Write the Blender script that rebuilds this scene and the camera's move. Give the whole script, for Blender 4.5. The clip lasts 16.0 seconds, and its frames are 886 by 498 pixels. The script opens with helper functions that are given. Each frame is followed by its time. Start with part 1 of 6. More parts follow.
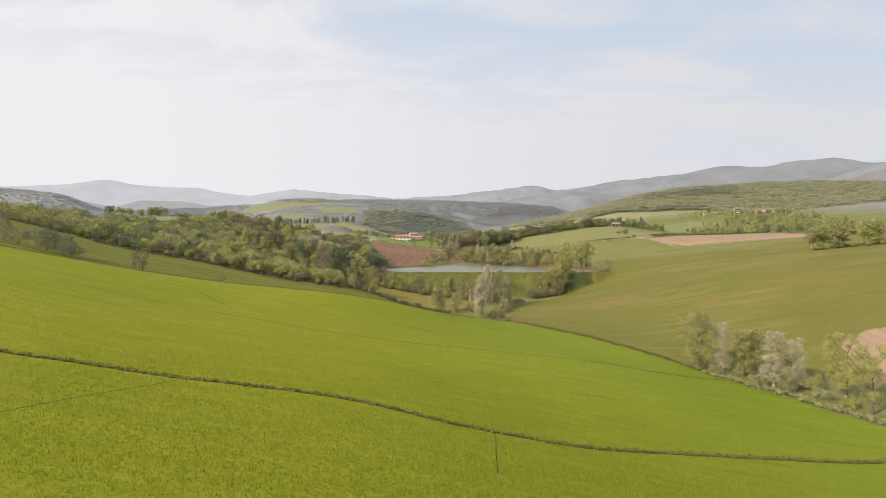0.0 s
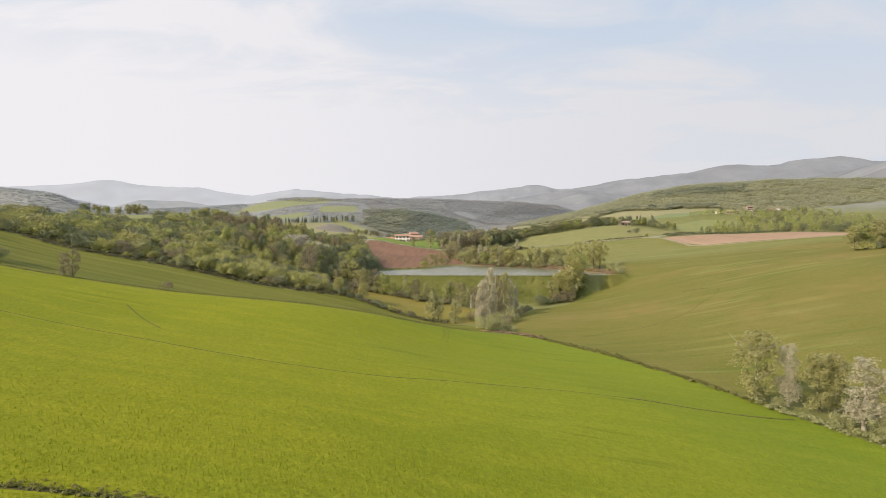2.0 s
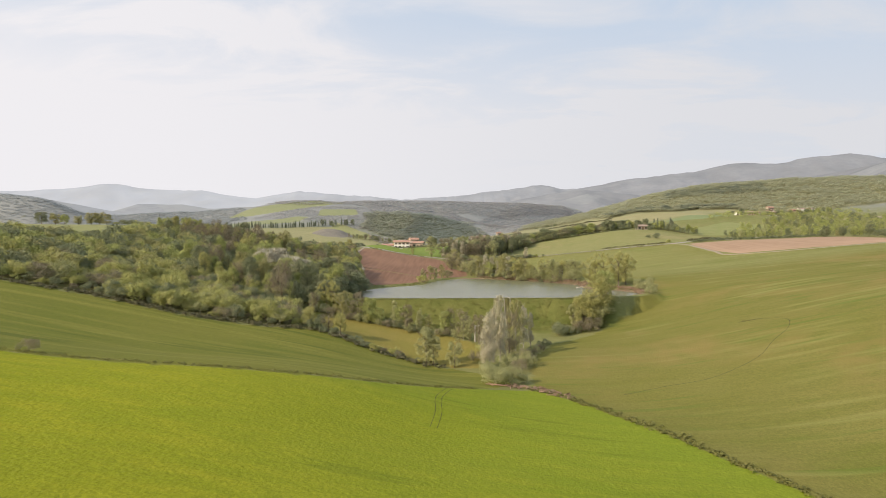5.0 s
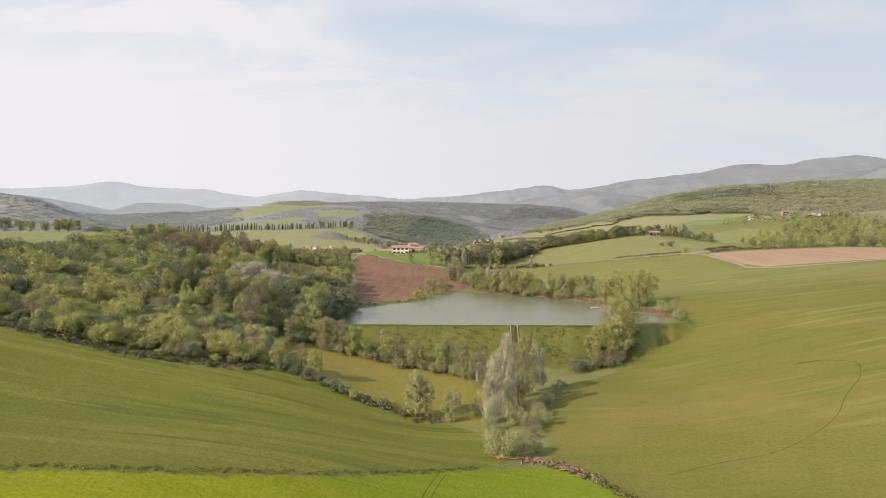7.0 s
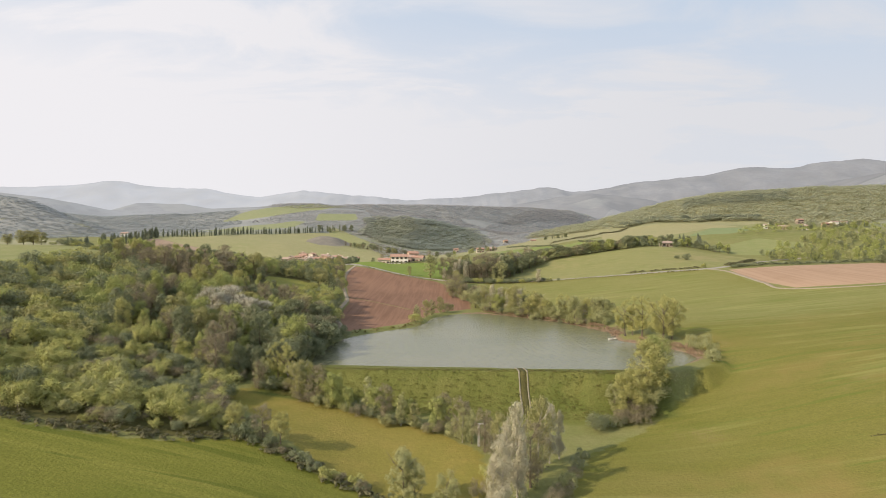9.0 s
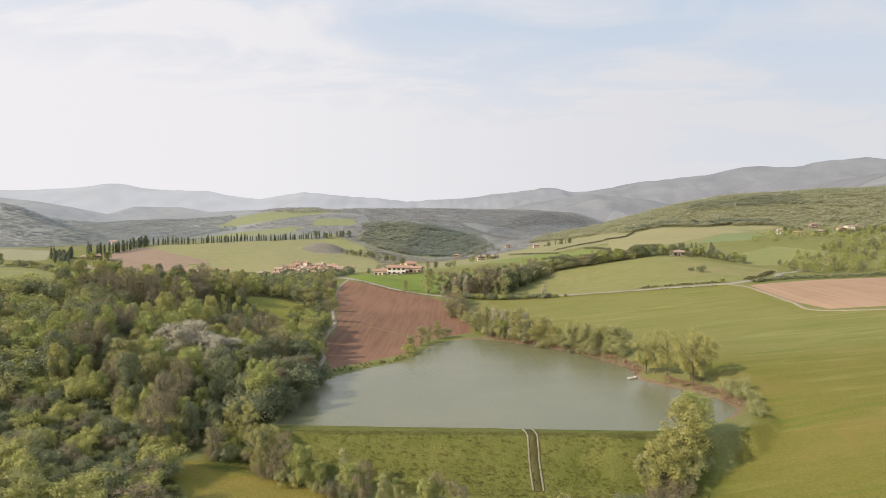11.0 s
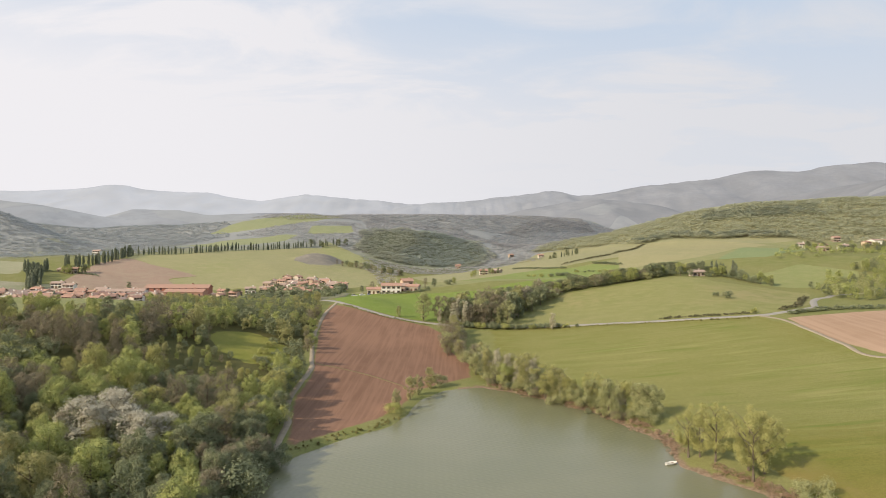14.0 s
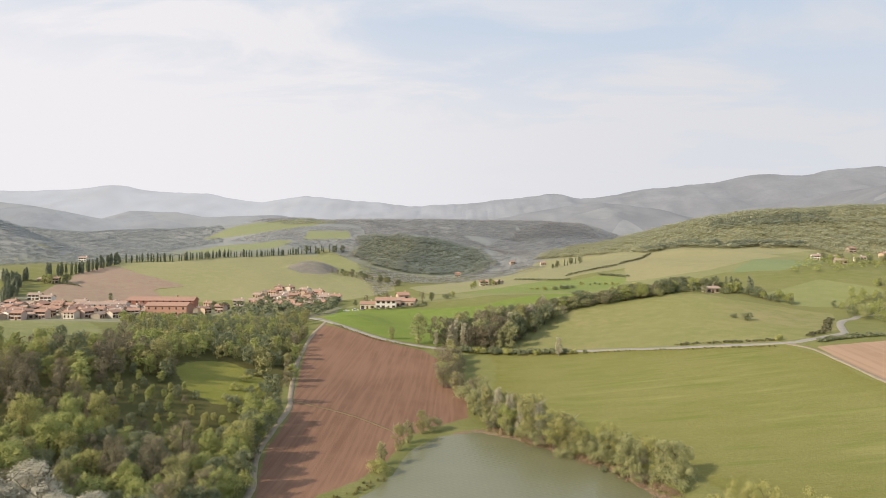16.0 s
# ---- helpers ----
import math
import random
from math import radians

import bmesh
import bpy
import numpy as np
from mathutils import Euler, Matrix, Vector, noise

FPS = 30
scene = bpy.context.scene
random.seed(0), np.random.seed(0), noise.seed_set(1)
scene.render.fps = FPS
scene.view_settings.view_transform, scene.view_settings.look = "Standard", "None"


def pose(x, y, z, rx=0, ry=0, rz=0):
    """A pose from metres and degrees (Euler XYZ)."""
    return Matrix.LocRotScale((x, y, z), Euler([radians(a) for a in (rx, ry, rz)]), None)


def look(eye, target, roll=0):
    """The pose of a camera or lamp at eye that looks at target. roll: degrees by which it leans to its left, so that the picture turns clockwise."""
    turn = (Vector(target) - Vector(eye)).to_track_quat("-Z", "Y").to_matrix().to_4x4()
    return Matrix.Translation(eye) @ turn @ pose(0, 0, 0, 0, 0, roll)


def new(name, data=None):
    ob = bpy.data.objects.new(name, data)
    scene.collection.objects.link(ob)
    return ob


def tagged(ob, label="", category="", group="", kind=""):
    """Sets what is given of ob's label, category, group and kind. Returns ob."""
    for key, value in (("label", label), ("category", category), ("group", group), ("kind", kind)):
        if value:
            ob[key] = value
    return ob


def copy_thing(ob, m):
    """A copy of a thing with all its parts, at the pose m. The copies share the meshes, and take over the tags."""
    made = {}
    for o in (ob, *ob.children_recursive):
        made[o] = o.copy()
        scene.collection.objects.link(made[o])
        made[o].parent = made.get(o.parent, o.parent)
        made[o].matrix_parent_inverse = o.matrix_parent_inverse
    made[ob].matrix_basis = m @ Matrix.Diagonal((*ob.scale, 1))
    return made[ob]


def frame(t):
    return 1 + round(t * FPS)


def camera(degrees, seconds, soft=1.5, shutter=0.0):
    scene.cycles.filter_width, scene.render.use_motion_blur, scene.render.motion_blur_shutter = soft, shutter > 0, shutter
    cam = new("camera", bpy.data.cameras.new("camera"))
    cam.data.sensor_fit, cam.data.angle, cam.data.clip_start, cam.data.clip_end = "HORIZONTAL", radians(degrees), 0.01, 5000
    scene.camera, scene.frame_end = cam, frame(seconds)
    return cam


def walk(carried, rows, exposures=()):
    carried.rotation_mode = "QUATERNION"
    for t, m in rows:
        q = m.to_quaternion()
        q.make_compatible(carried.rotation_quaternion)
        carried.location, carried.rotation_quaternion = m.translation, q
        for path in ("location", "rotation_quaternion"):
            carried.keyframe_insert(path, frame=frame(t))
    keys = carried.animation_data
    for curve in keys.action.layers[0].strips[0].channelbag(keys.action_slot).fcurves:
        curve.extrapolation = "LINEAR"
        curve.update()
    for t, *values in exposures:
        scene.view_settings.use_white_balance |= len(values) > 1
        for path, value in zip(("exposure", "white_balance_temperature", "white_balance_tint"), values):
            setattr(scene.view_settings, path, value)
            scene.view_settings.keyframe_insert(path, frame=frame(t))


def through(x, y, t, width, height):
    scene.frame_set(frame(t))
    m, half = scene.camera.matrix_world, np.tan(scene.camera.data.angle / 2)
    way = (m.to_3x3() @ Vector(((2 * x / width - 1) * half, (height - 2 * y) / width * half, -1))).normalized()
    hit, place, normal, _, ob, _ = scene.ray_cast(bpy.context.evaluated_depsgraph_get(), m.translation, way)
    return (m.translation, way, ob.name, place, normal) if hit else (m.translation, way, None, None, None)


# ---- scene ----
cam = camera(72.0, 16.0, 0.7)
PATH = [
    (0, (0.00, 0.00, 12.00), (0.02, 100.00, 11.23), 0.09),
    (0.5, (0.49, 6.41, 11.86), (0.36, 106.41, 11.06), 0.14),
    (1, (0.96, 12.76, 11.82), (0.71, 112.76, 11.03), 0.15),
    (1.5, (1.40, 19.03, 11.91), (1.02, 119.02, 11.10), 0.10),
    (2, (1.82, 25.27, 12.14), (1.30, 125.27, 11.32), 0.03),
    (2.5, (2.18, 31.51, 12.69), (1.46, 131.51, 11.98), -0.05),
    (3, (2.57, 37.75, 13.42), (1.69, 137.74, 12.78), -0.15),
    (3.5, (2.94, 43.95, 14.24), (1.90, 143.95, 13.61), -0.25),
    (4, (3.27, 50.16, 15.13), (2.09, 150.15, 14.48), -0.36),
    (6.5, (4.60, 81.62, 20.36), (2.90, 181.60, 19.64), -0.22),
    (7, (4.85, 87.65, 21.97), (3.09, 187.63, 21.19), -0.06),
    (7.5, (5.10, 93.62, 23.57), (3.25, 193.60, 22.72), 0.12),
    (8, (5.30, 99.56, 25.20), (3.29, 199.53, 24.32), 0.27),
    (8.5, (5.49, 105.43, 26.83), (3.37, 205.40, 26.01), 0.33),
    (9, (5.66, 111.27, 28.50), (3.44, 211.24, 27.82), 0.32),
    (11.5, (7.14, 140.14, 37.16), (4.60, 240.11, 36.56), -0.07),
    (12, (7.43, 145.76, 38.77), (4.79, 245.72, 38.22), -0.15),
    (12.5, (7.75, 151.33, 40.38), (5.05, 251.29, 39.87), -0.16),
    (13, (8.10, 156.90, 42.04), (5.31, 256.86, 41.63), -0.05),
    (13.5, (8.42, 162.48, 43.71), (5.57, 262.44, 43.35), 0.13),
    (14, (8.71, 168.10, 45.38), (5.77, 268.06, 45.06), 0.33),
    (14.5, (8.99, 173.75, 47.08), (6.00, 273.71, 46.79), 0.49),
    (15, (9.26, 179.45, 48.85), (6.25, 279.40, 48.66), 0.58),
    (15.5, (9.51, 185.16, 50.64), (6.48, 285.11, 50.53), 0.62),
    (16, (9.75, 190.87, 52.42), (6.67, 290.82, 52.34), 0.62),
]
walk(cam, [(t, look(eye, target, roll)) for t, eye, target, roll in PATH])

# ---- daylight ----
SUN_UP, SUN_FROM = 31.0, 236.0  # degrees above the horizon, and compass bearing it shines from (0 = +y, 90 = +x)
toward = Vector((math.sin(radians(SUN_FROM)) * math.cos(radians(SUN_UP)), math.cos(radians(SUN_FROM)) * math.cos(radians(SUN_UP)), math.sin(radians(SUN_UP))))
sun = new("sun", bpy.data.lights.new("sun", "SUN"))
sun.data.energy, sun.data.angle, sun.data.color = 4.75, radians(0.6), (1.0, 0.852, 0.652)
sun.matrix_world = look(toward * 500, (0, 0, 0))
scene.view_settings.exposure = 0.0

world = bpy.data.worlds.new("sky")
scene.world = world
world.use_nodes = True
wn, wl = world.node_tree.nodes, world.node_tree.links
wn.clear()


def wnode(kind, **inputs):
    n = wn.new(kind)
    for k, v in inputs.items():
        n.inputs[k.replace("_", " ")].default_value = v
    return n


sky = wn.new("ShaderNodeTexSky")
sky.sky_type, sky.sun_disc, sky.sun_elevation, sky.sun_rotation = "NISHITA", False, radians(SUN_UP), radians(SUN_FROM)
sky.air_density, sky.dust_density, sky.ozone_density = 1.0, 2.2, 1.0
coord = wn.new("ShaderNodeTexCoord")
split = wn.new("ShaderNodeSeparateXYZ")
wl.new(coord.outputs["Generated"], split.inputs[0])
# clouds lie on a high flat layer: the view direction divided by its height
lift = wn.new("ShaderNodeMath")
lift.operation = "ADD"
lift.inputs[1].default_value = 0.16
wl.new(split.outputs["Z"], lift.inputs[0])
flat = []
for axis in "XY":
    n = wn.new("ShaderNodeMath")
    n.operation = "DIVIDE"
    wl.new(split.outputs[axis], n.inputs[0])
    wl.new(lift.outputs[0], n.inputs[1])
    flat.append(n)
layer = wn.new("ShaderNodeCombineXYZ")
wl.new(flat[0].outputs[0], layer.inputs[0])
wl.new(flat[1].outputs[0], layer.inputs[1])
turned = wn.new("ShaderNodeMapping")
turned.inputs["Rotation"].default_value, turned.inputs["Scale"].default_value = (0, 0, radians(38)), (0.55, 0.95, 1)
turned.inputs["Location"].default_value = (0.6, 0.35, 0)
wl.new(layer.outputs[0], turned.inputs[0])
puffs = wnode("ShaderNodeTexNoise", Scale=2.3, Detail=9.0, Roughness=0.58, Distortion=0.5)
wl.new(turned.outputs[0], puffs.inputs["Vector"])
veil = wn.new("ShaderNodeMapRange")
veil.interpolation_type = "SMOOTHSTEP"
veil.inputs["From Min"].default_value, veil.inputs["From Max"].default_value = 0.4, 0.72
wl.new(puffs.outputs["Fac"], veil.inputs["Value"])
# haze thickens toward the horizon
haze = wn.new("ShaderNodeMapRange")
haze.inputs["From Min"].default_value, haze.inputs["From Max"].default_value = 0.4, 0.17
wl.new(split.outputs["Z"], haze.inputs["Value"])
both = wn.new("ShaderNodeMath")
both.operation, both.use_clamp = "MULTIPLY_ADD", True
both.inputs[1].default_value = 0.78
wl.new(veil.outputs[0], both.inputs[0])
# and toward the sun's side of the sky
side = wn.new("ShaderNodeMath")
side.operation = "MULTIPLY_ADD"
side.inputs[1].default_value = -0.42
wl.new(split.outputs["X"], side.inputs[0])
wl.new(haze.outputs[0], side.inputs[2])
wl.new(side.outputs[0], both.inputs[2])
cover = wn.new("ShaderNodeMix")
cover.data_type = "RGBA"
wl.new(both.outputs[0], cover.inputs["Factor"])
blue = wn.new("ShaderNodeMix")
blue.data_type, blue.blend_type = "RGBA", "MIX"
blue.inputs["Factor"].default_value = 0.9
blue.inputs["B"].default_value = (5.7, 6.8, 8.3, 1)
wl.new(sky.outputs[0], blue.inputs["A"])
wl.new(blue.outputs["Result"], cover.inputs["A"])
# clouds are whiter on the sun's side
white = wn.new("ShaderNodeMix")
white.data_type = "RGBA"
white.inputs["A"].default_value, white.inputs["B"].default_value = (8.75, 8.55, 8.8, 1), (7.2, 7.25, 7.6, 1)
across_sky = wn.new("ShaderNodeMapRange")
across_sky.interpolation_type = "SMOOTHSTEP"
across_sky.inputs["From Min"].default_value, across_sky.inputs["From Max"].default_value = -0.65, 0.6
wl.new(split.outputs["X"], across_sky.inputs["Value"])
wl.new(across_sky.outputs[0], white.inputs["Factor"])
wl.new(white.outputs["Result"], cover.inputs["B"])
back = wnode("ShaderNodeBackground", Strength=0.1)
wl.new(cover.outputs["Result"], back.inputs["Color"])
end = wn.new("ShaderNodeOutputWorld")
wl.new(back.outputs[0], end.inputs[0])


# ---- materials ----
class Nodes:
    """A node material in the making: noise, mixes, bump and the surface."""

    def __init__(self, name, rough=0.9, spec=0.25):
        self.mat = bpy.data.materials.new(name)
        self.mat.use_nodes = True
        self.n, self.l = self.mat.node_tree.nodes, self.mat.node_tree.links
        self.n.clear()
        self.out = self.n.new("ShaderNodeOutputMaterial")
        self.bsdf = self.n.new("ShaderNodeBsdfPrincipled")
        self.bsdf.inputs["Roughness"].default_value = rough
        self.bsdf.inputs["Specular IOR Level"].default_value = spec
        self.l.new(self.bsdf.outputs[0], self.out.inputs[0])
        self.geo = self.n.new("ShaderNodeNewGeometry")
        self.pos = self.geo.outputs["Position"]

    def put(self, socket, value):
        if hasattr(value, "is_linked"):
            self.l.new(value, socket)
        else:
            socket.default_value = value if not isinstance(value, tuple) or len(value) != 3 or socket.type != "RGBA" else (*value, 1)

    def math(self, op, a, b=0.0, clamp=False):
        m = self.n.new("ShaderNodeMath")
        m.operation, m.use_clamp = op, clamp
        self.put(m.inputs[0], a)
        self.put(m.inputs[1], b)
        return m.outputs[0]

    def noise(self, scale, detail=3.0, rough=0.55, stretch=None, turn=0.0, vector=None, distort=0.0):
        t = self.n.new("ShaderNodeTexNoise")
        t.inputs["Scale"].default_value, t.inputs["Detail"].default_value = scale, detail
        t.inputs["Roughness"].default_value, t.inputs["Distortion"].default_value = rough, distort
        source = vector or self.pos
        if stretch:
            m = self.n.new("ShaderNodeMapping")
            m.inputs["Scale"].default_value, m.inputs["Rotation"].default_value = stretch, (0, 0, radians(turn))
            self.l.new(source, m.inputs[0])
            source = m.outputs[0]
        self.l.new(source, t.inputs["Vector"])
        return t.outputs["Fac"]

    def span(self, value, a, b, low=0.0, high=1.0, soft=True):
        m = self.n.new("ShaderNodeMapRange")
        m.interpolation_type = "SMOOTHSTEP" if soft else "LINEAR"
        self.put(m.inputs["Value"], value)
        for k, v in (("From Min", a), ("From Max", b), ("To Min", low), ("To Max", high)):
            m.inputs[k].default_value = v
        return m.outputs[0]

    def mix(self, fac, a, b, how="MIX"):
        m = self.n.new("ShaderNodeMix")
        m.data_type, m.blend_type = "RGBA", how
        self.put(m.inputs["Factor"], fac)
        self.put(m.inputs["A"], a)
        self.put(m.inputs["B"], b)
        return m.outputs["Result"]

    def attribute(self, name):
        a = self.n.new("ShaderNodeAttribute")
        a.attribute_name = name
        return a.outputs["Fac"]

    def bump(self, value, strength, distance):
        b = self.n.new("ShaderNodeBump")
        b.inputs["Strength"].default_value, b.inputs["Distance"].default_value = strength, distance
        self.l.new(value, b.inputs["Height"])
        self.l.new(b.outputs[0], self.bsdf.inputs["Normal"])

    def done(self, colour):
        self.put(self.bsdf.inputs["Base Color"], colour)
        return self.mat


def plain(name, a, b, scale=2.0, rough=0.85, spec=0.25, metal=0.0):
    """Two close colours broken up by noise at two scales."""
    m = Nodes(name, rough, spec)
    m.bsdf.inputs["Metallic"].default_value = metal
    f = m.math("ADD", m.math("MULTIPLY", m.noise(scale), 0.6), m.math("MULTIPLY", m.noise(scale * 9), 0.4))
    return m.done(m.mix(m.span(f, 0.3, 0.7), a, b))


def leafy(name, dark, mid, light, through=0.3):
    """Foliage: each spray of leaves has its own shade, each plant its own tint; light comes through the leaves."""
    m = Nodes(name, 0.7, 0.2)
    info = m.n.new("ShaderNodeObjectInfo")
    spray = m.geo.outputs["Random Per Island"]
    c = m.mix(m.span(spray, 0.0, 1.0, 0.5, 1.0, soft=False), dark, mid)
    c = m.mix(m.span(m.noise(0.5, 2.0), 0.4, 0.72, 0.0, 0.7), c, light)
    c = m.mix(m.math("MULTIPLY", info.outputs["Random"], 0.35), c, mid)
    m.put(m.bsdf.inputs["Base Color"], c)
    t = m.n.new("ShaderNodeBsdfTranslucent")
    m.put(t.inputs["Color"], c)
    s = m.n.new("ShaderNodeMixShader")
    s.inputs[0].default_value = through
    m.l.new(m.bsdf.outputs[0], s.inputs[1])
    m.l.new(t.outputs[0], s.inputs[2])
    m.l.new(s.outputs[0], m.out.inputs[0])
    return m.mat


LEAF = {
    "oak": leafy("oak_leaves", (0.22, 0.215, 0.095), (0.36, 0.345, 0.145), (0.47, 0.43, 0.2)),
    "green": leafy("fresh_leaves", (0.215, 0.25, 0.088), (0.375, 0.4, 0.14), (0.52, 0.515, 0.195)),
    "dark": leafy("evergreen_leaves", (0.125, 0.15, 0.09), (0.22, 0.24, 0.132), (0.345, 0.345, 0.19), 0.25),
    "scrub": leafy("scrub_leaves", (0.255, 0.28, 0.095), (0.415, 0.415, 0.14), (0.58, 0.525, 0.23)),
    "golden": leafy("golden_spring_leaves", (0.285, 0.28, 0.1), (0.415, 0.4, 0.148), (0.53, 0.49, 0.2)),
    "silver": leafy("silver_leaves", (0.375, 0.345, 0.245), (0.5, 0.46, 0.33), (0.6, 0.56, 0.415)),
    "willow": leafy("willow_leaves", (0.26, 0.268, 0.115), (0.375, 0.376, 0.175), (0.475, 0.46, 0.245)),
    "brown": leafy("budding_twigs", (0.18, 0.15, 0.1), (0.275, 0.235, 0.15), (0.35, 0.305, 0.2), 0.25),
    "blossom": leafy("blossom", (0.41, 0.38, 0.29), (0.52, 0.485, 0.38), (0.62, 0.585, 0.465)),
    # cypress greens are lightened for the haze over their hill
    "cypress": leafy("cypress_leaves", (0.125, 0.15, 0.1), (0.2, 0.222, 0.145), (0.275, 0.29, 0.19), 0.1),
    "bramble": leafy("bramble_leaves", (0.0907, 0.0877, 0.0442), (0.149, 0.143, 0.0736), (0.212, 0.188, 0.11), 0.25),
    "reed": leafy("dry_reeds", (0.26, 0.165, 0.105), (0.35, 0.24, 0.16), (0.42, 0.32, 0.22), 0.25),
    "tuft": leafy("rough_grass", (0.127, 0.121, 0.0345), (0.196, 0.172, 0.0575), (0.299, 0.253, 0.103), 0.3),
    "crop": leafy("young_wheat", (0.19, 0.222, 0.012), (0.255, 0.295, 0.015), (0.325, 0.35, 0.018), 0.4),
    # the far_ woods have haze mixed into pale, greyed leaf colours
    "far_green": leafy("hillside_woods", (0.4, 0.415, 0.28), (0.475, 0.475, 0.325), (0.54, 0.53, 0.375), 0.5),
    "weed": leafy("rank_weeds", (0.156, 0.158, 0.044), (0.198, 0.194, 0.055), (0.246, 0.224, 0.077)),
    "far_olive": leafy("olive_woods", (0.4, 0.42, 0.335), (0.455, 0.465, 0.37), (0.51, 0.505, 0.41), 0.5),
    "far_grey": leafy("grey_woods_in_haze", (0.41, 0.395, 0.39), (0.455, 0.437, 0.43), (0.5, 0.477, 0.47), 0.5),
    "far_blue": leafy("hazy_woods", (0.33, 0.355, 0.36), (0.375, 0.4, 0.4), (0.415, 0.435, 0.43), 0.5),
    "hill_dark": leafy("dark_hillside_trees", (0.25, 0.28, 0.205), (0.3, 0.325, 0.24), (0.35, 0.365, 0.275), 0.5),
    "far_dark": leafy("shaded_hill_woods", (0.34, 0.38, 0.34), (0.395, 0.43, 0.38), (0.45, 0.475, 0.415), 0.5),
}
BARK = plain("bark", (0.11, 0.085, 0.06), (0.2, 0.165, 0.125), 3.0, 0.95)
PALE_BARK = plain("pale_bark", (0.3, 0.27, 0.22), (0.45, 0.42, 0.36), 3.0, 0.9)

# --- relief: spot heights by landform, metres above the water of the pond ---
NEAR_FIELD = [(14, 60.6, -8.3), (-4, 57.7, -3.8), (-26, 56.8, -0.7), (27, 106.6, -8.6), (50, 113.5, -12.8), (-42, 113.8, 1.3), (-20, 97.8, -1.8),
              (-8, 99.7, -3.9), (9, 167.7, -8.4), (34, 152.6, -10.6), (0, 19.7, -0.9), (40, 39.5, -10.8), (-40, 19.8, 4.1), (-70, 89.9, 7.7), (0, 134.7, -6.3), (-100, 141, 11.1), (-65, 140.9, 5.1), (-40, 140.9, 2.1), (-24, 142.8, 0.2), (-12, 149.8, -2.4), (-110, 90.1, 14.2)]
FAR_BANK = [(-75, 164.9, 4.1), (-47, 194.8, -1), (-45, 165.8, -1), (-20, 177.7, -5.2), (3, 197.6, -10.7), (-12, 211.7, -8.3), (-25, 211.8, -4.3), (-38, 231.8, -2.8), (-134, 200.2, 17.9), (-108, 200.1, 10.9), (-77, 199.9, 5.1), (-60, 199.9, 1.7)]
VALLEY = [(19, 177.6, -10.3), (22, 194.7, -9), (40, 234.7, -8.8), (33, 165.6, -11), (58, 121.5, -13.5), (70, 84.5, -15.7), (10, 224.7, -8.6)]
EAST_FIELD = [(79, 211.8, -1.5), (73, 134.6, -8.8), (120, 139.8, -1.9), (120, 200, 5.9), (76, 279.9, 2), (110, 270, 5.5), (87, 398.1, 7.3), (143, 443.3, 17.9), (71, 438.1, 9.5),
              (190, 320.2, 14.4), (160, 260.1, 10.7), (230, 440.3, 20), (55, 349.9, 1), (60, 299.9, 1.8), (100, 340, 5)]
PLOUGHED = [(1, 411, 3.1), (-36, 374, 4.8), (-57, 473.2, 13.8), (-29, 519.2, 12.4), (14, 380.9, 0.7), (-45, 329.9, 2.2), (-30, 299.9, 1.8)]
WOOD_HILL = [(-60, 249.9, 2.9), (-100, 230.1, 11.3), (-140, 260.3, 20.7), (-160, 318, 25), (-128, 338, 25), (-153, 354, 27.5), (-185, 390, 25.5), (-100, 350.2, 19), (-65, 325.1, 8.3), (-125, 430.3, 20.5), (-80, 420.2, 12.4), (-55, 279.9, 2.8), (-200, 250.4, 25.9)]
UPLAND = [(-46, 512.3, 17.5), (30, 600.5, 21.7), (60, 496.2, 11.8), (148, 530.5, 27.1), (160, 545.6, 27.8), (181, 503.4, 20.7), (263, 629.9, 41.1), (205, 516.4, 20.4), (300, 500.5, 26.7), (110, 620.5, 24.3),
          (-90, 510.2, 11.5), (-180, 520.2, 10.3), (-300, 500.1, 8.7), (-250, 350.3, 29), (350, 350.3, 21.8), (200, 100, 9.9), (200, -100.2, 4.1), (-200, 50.2, 22), (0, -120.2, 6.5), (-200, -149.9, 22.1), (-350, 150.3, 23.9)]


def thin_plate(spots):
    """A smooth sheet through spot heights."""
    a = np.array(spots, float)
    r = np.hypot(a[:, None, 0] - a[None, :, 0], a[:, None, 1] - a[None, :, 1]) / 100
    k = r * r * np.log(r + 1e-9) + 0.004 * np.eye(len(a))
    p = np.c_[np.ones(len(a)), a[:, :2] / 100]
    w = np.linalg.solve(np.block([[k, p], [p.T, np.zeros((3, 3))]]), np.r_[a[:, 2], 0, 0, 0])
    def sheet(x, y):
        z = w[-3] + w[-2] * x / 100 + w[-1] * y / 100
        for (sx, sy, _), c in zip(a, w):
            q = ((x - sx) ** 2 + (y - sy) ** 2) / 1e4
            z = z + c * 0.5 * q * np.log(q + 1e-12)
        return z
    return sheet


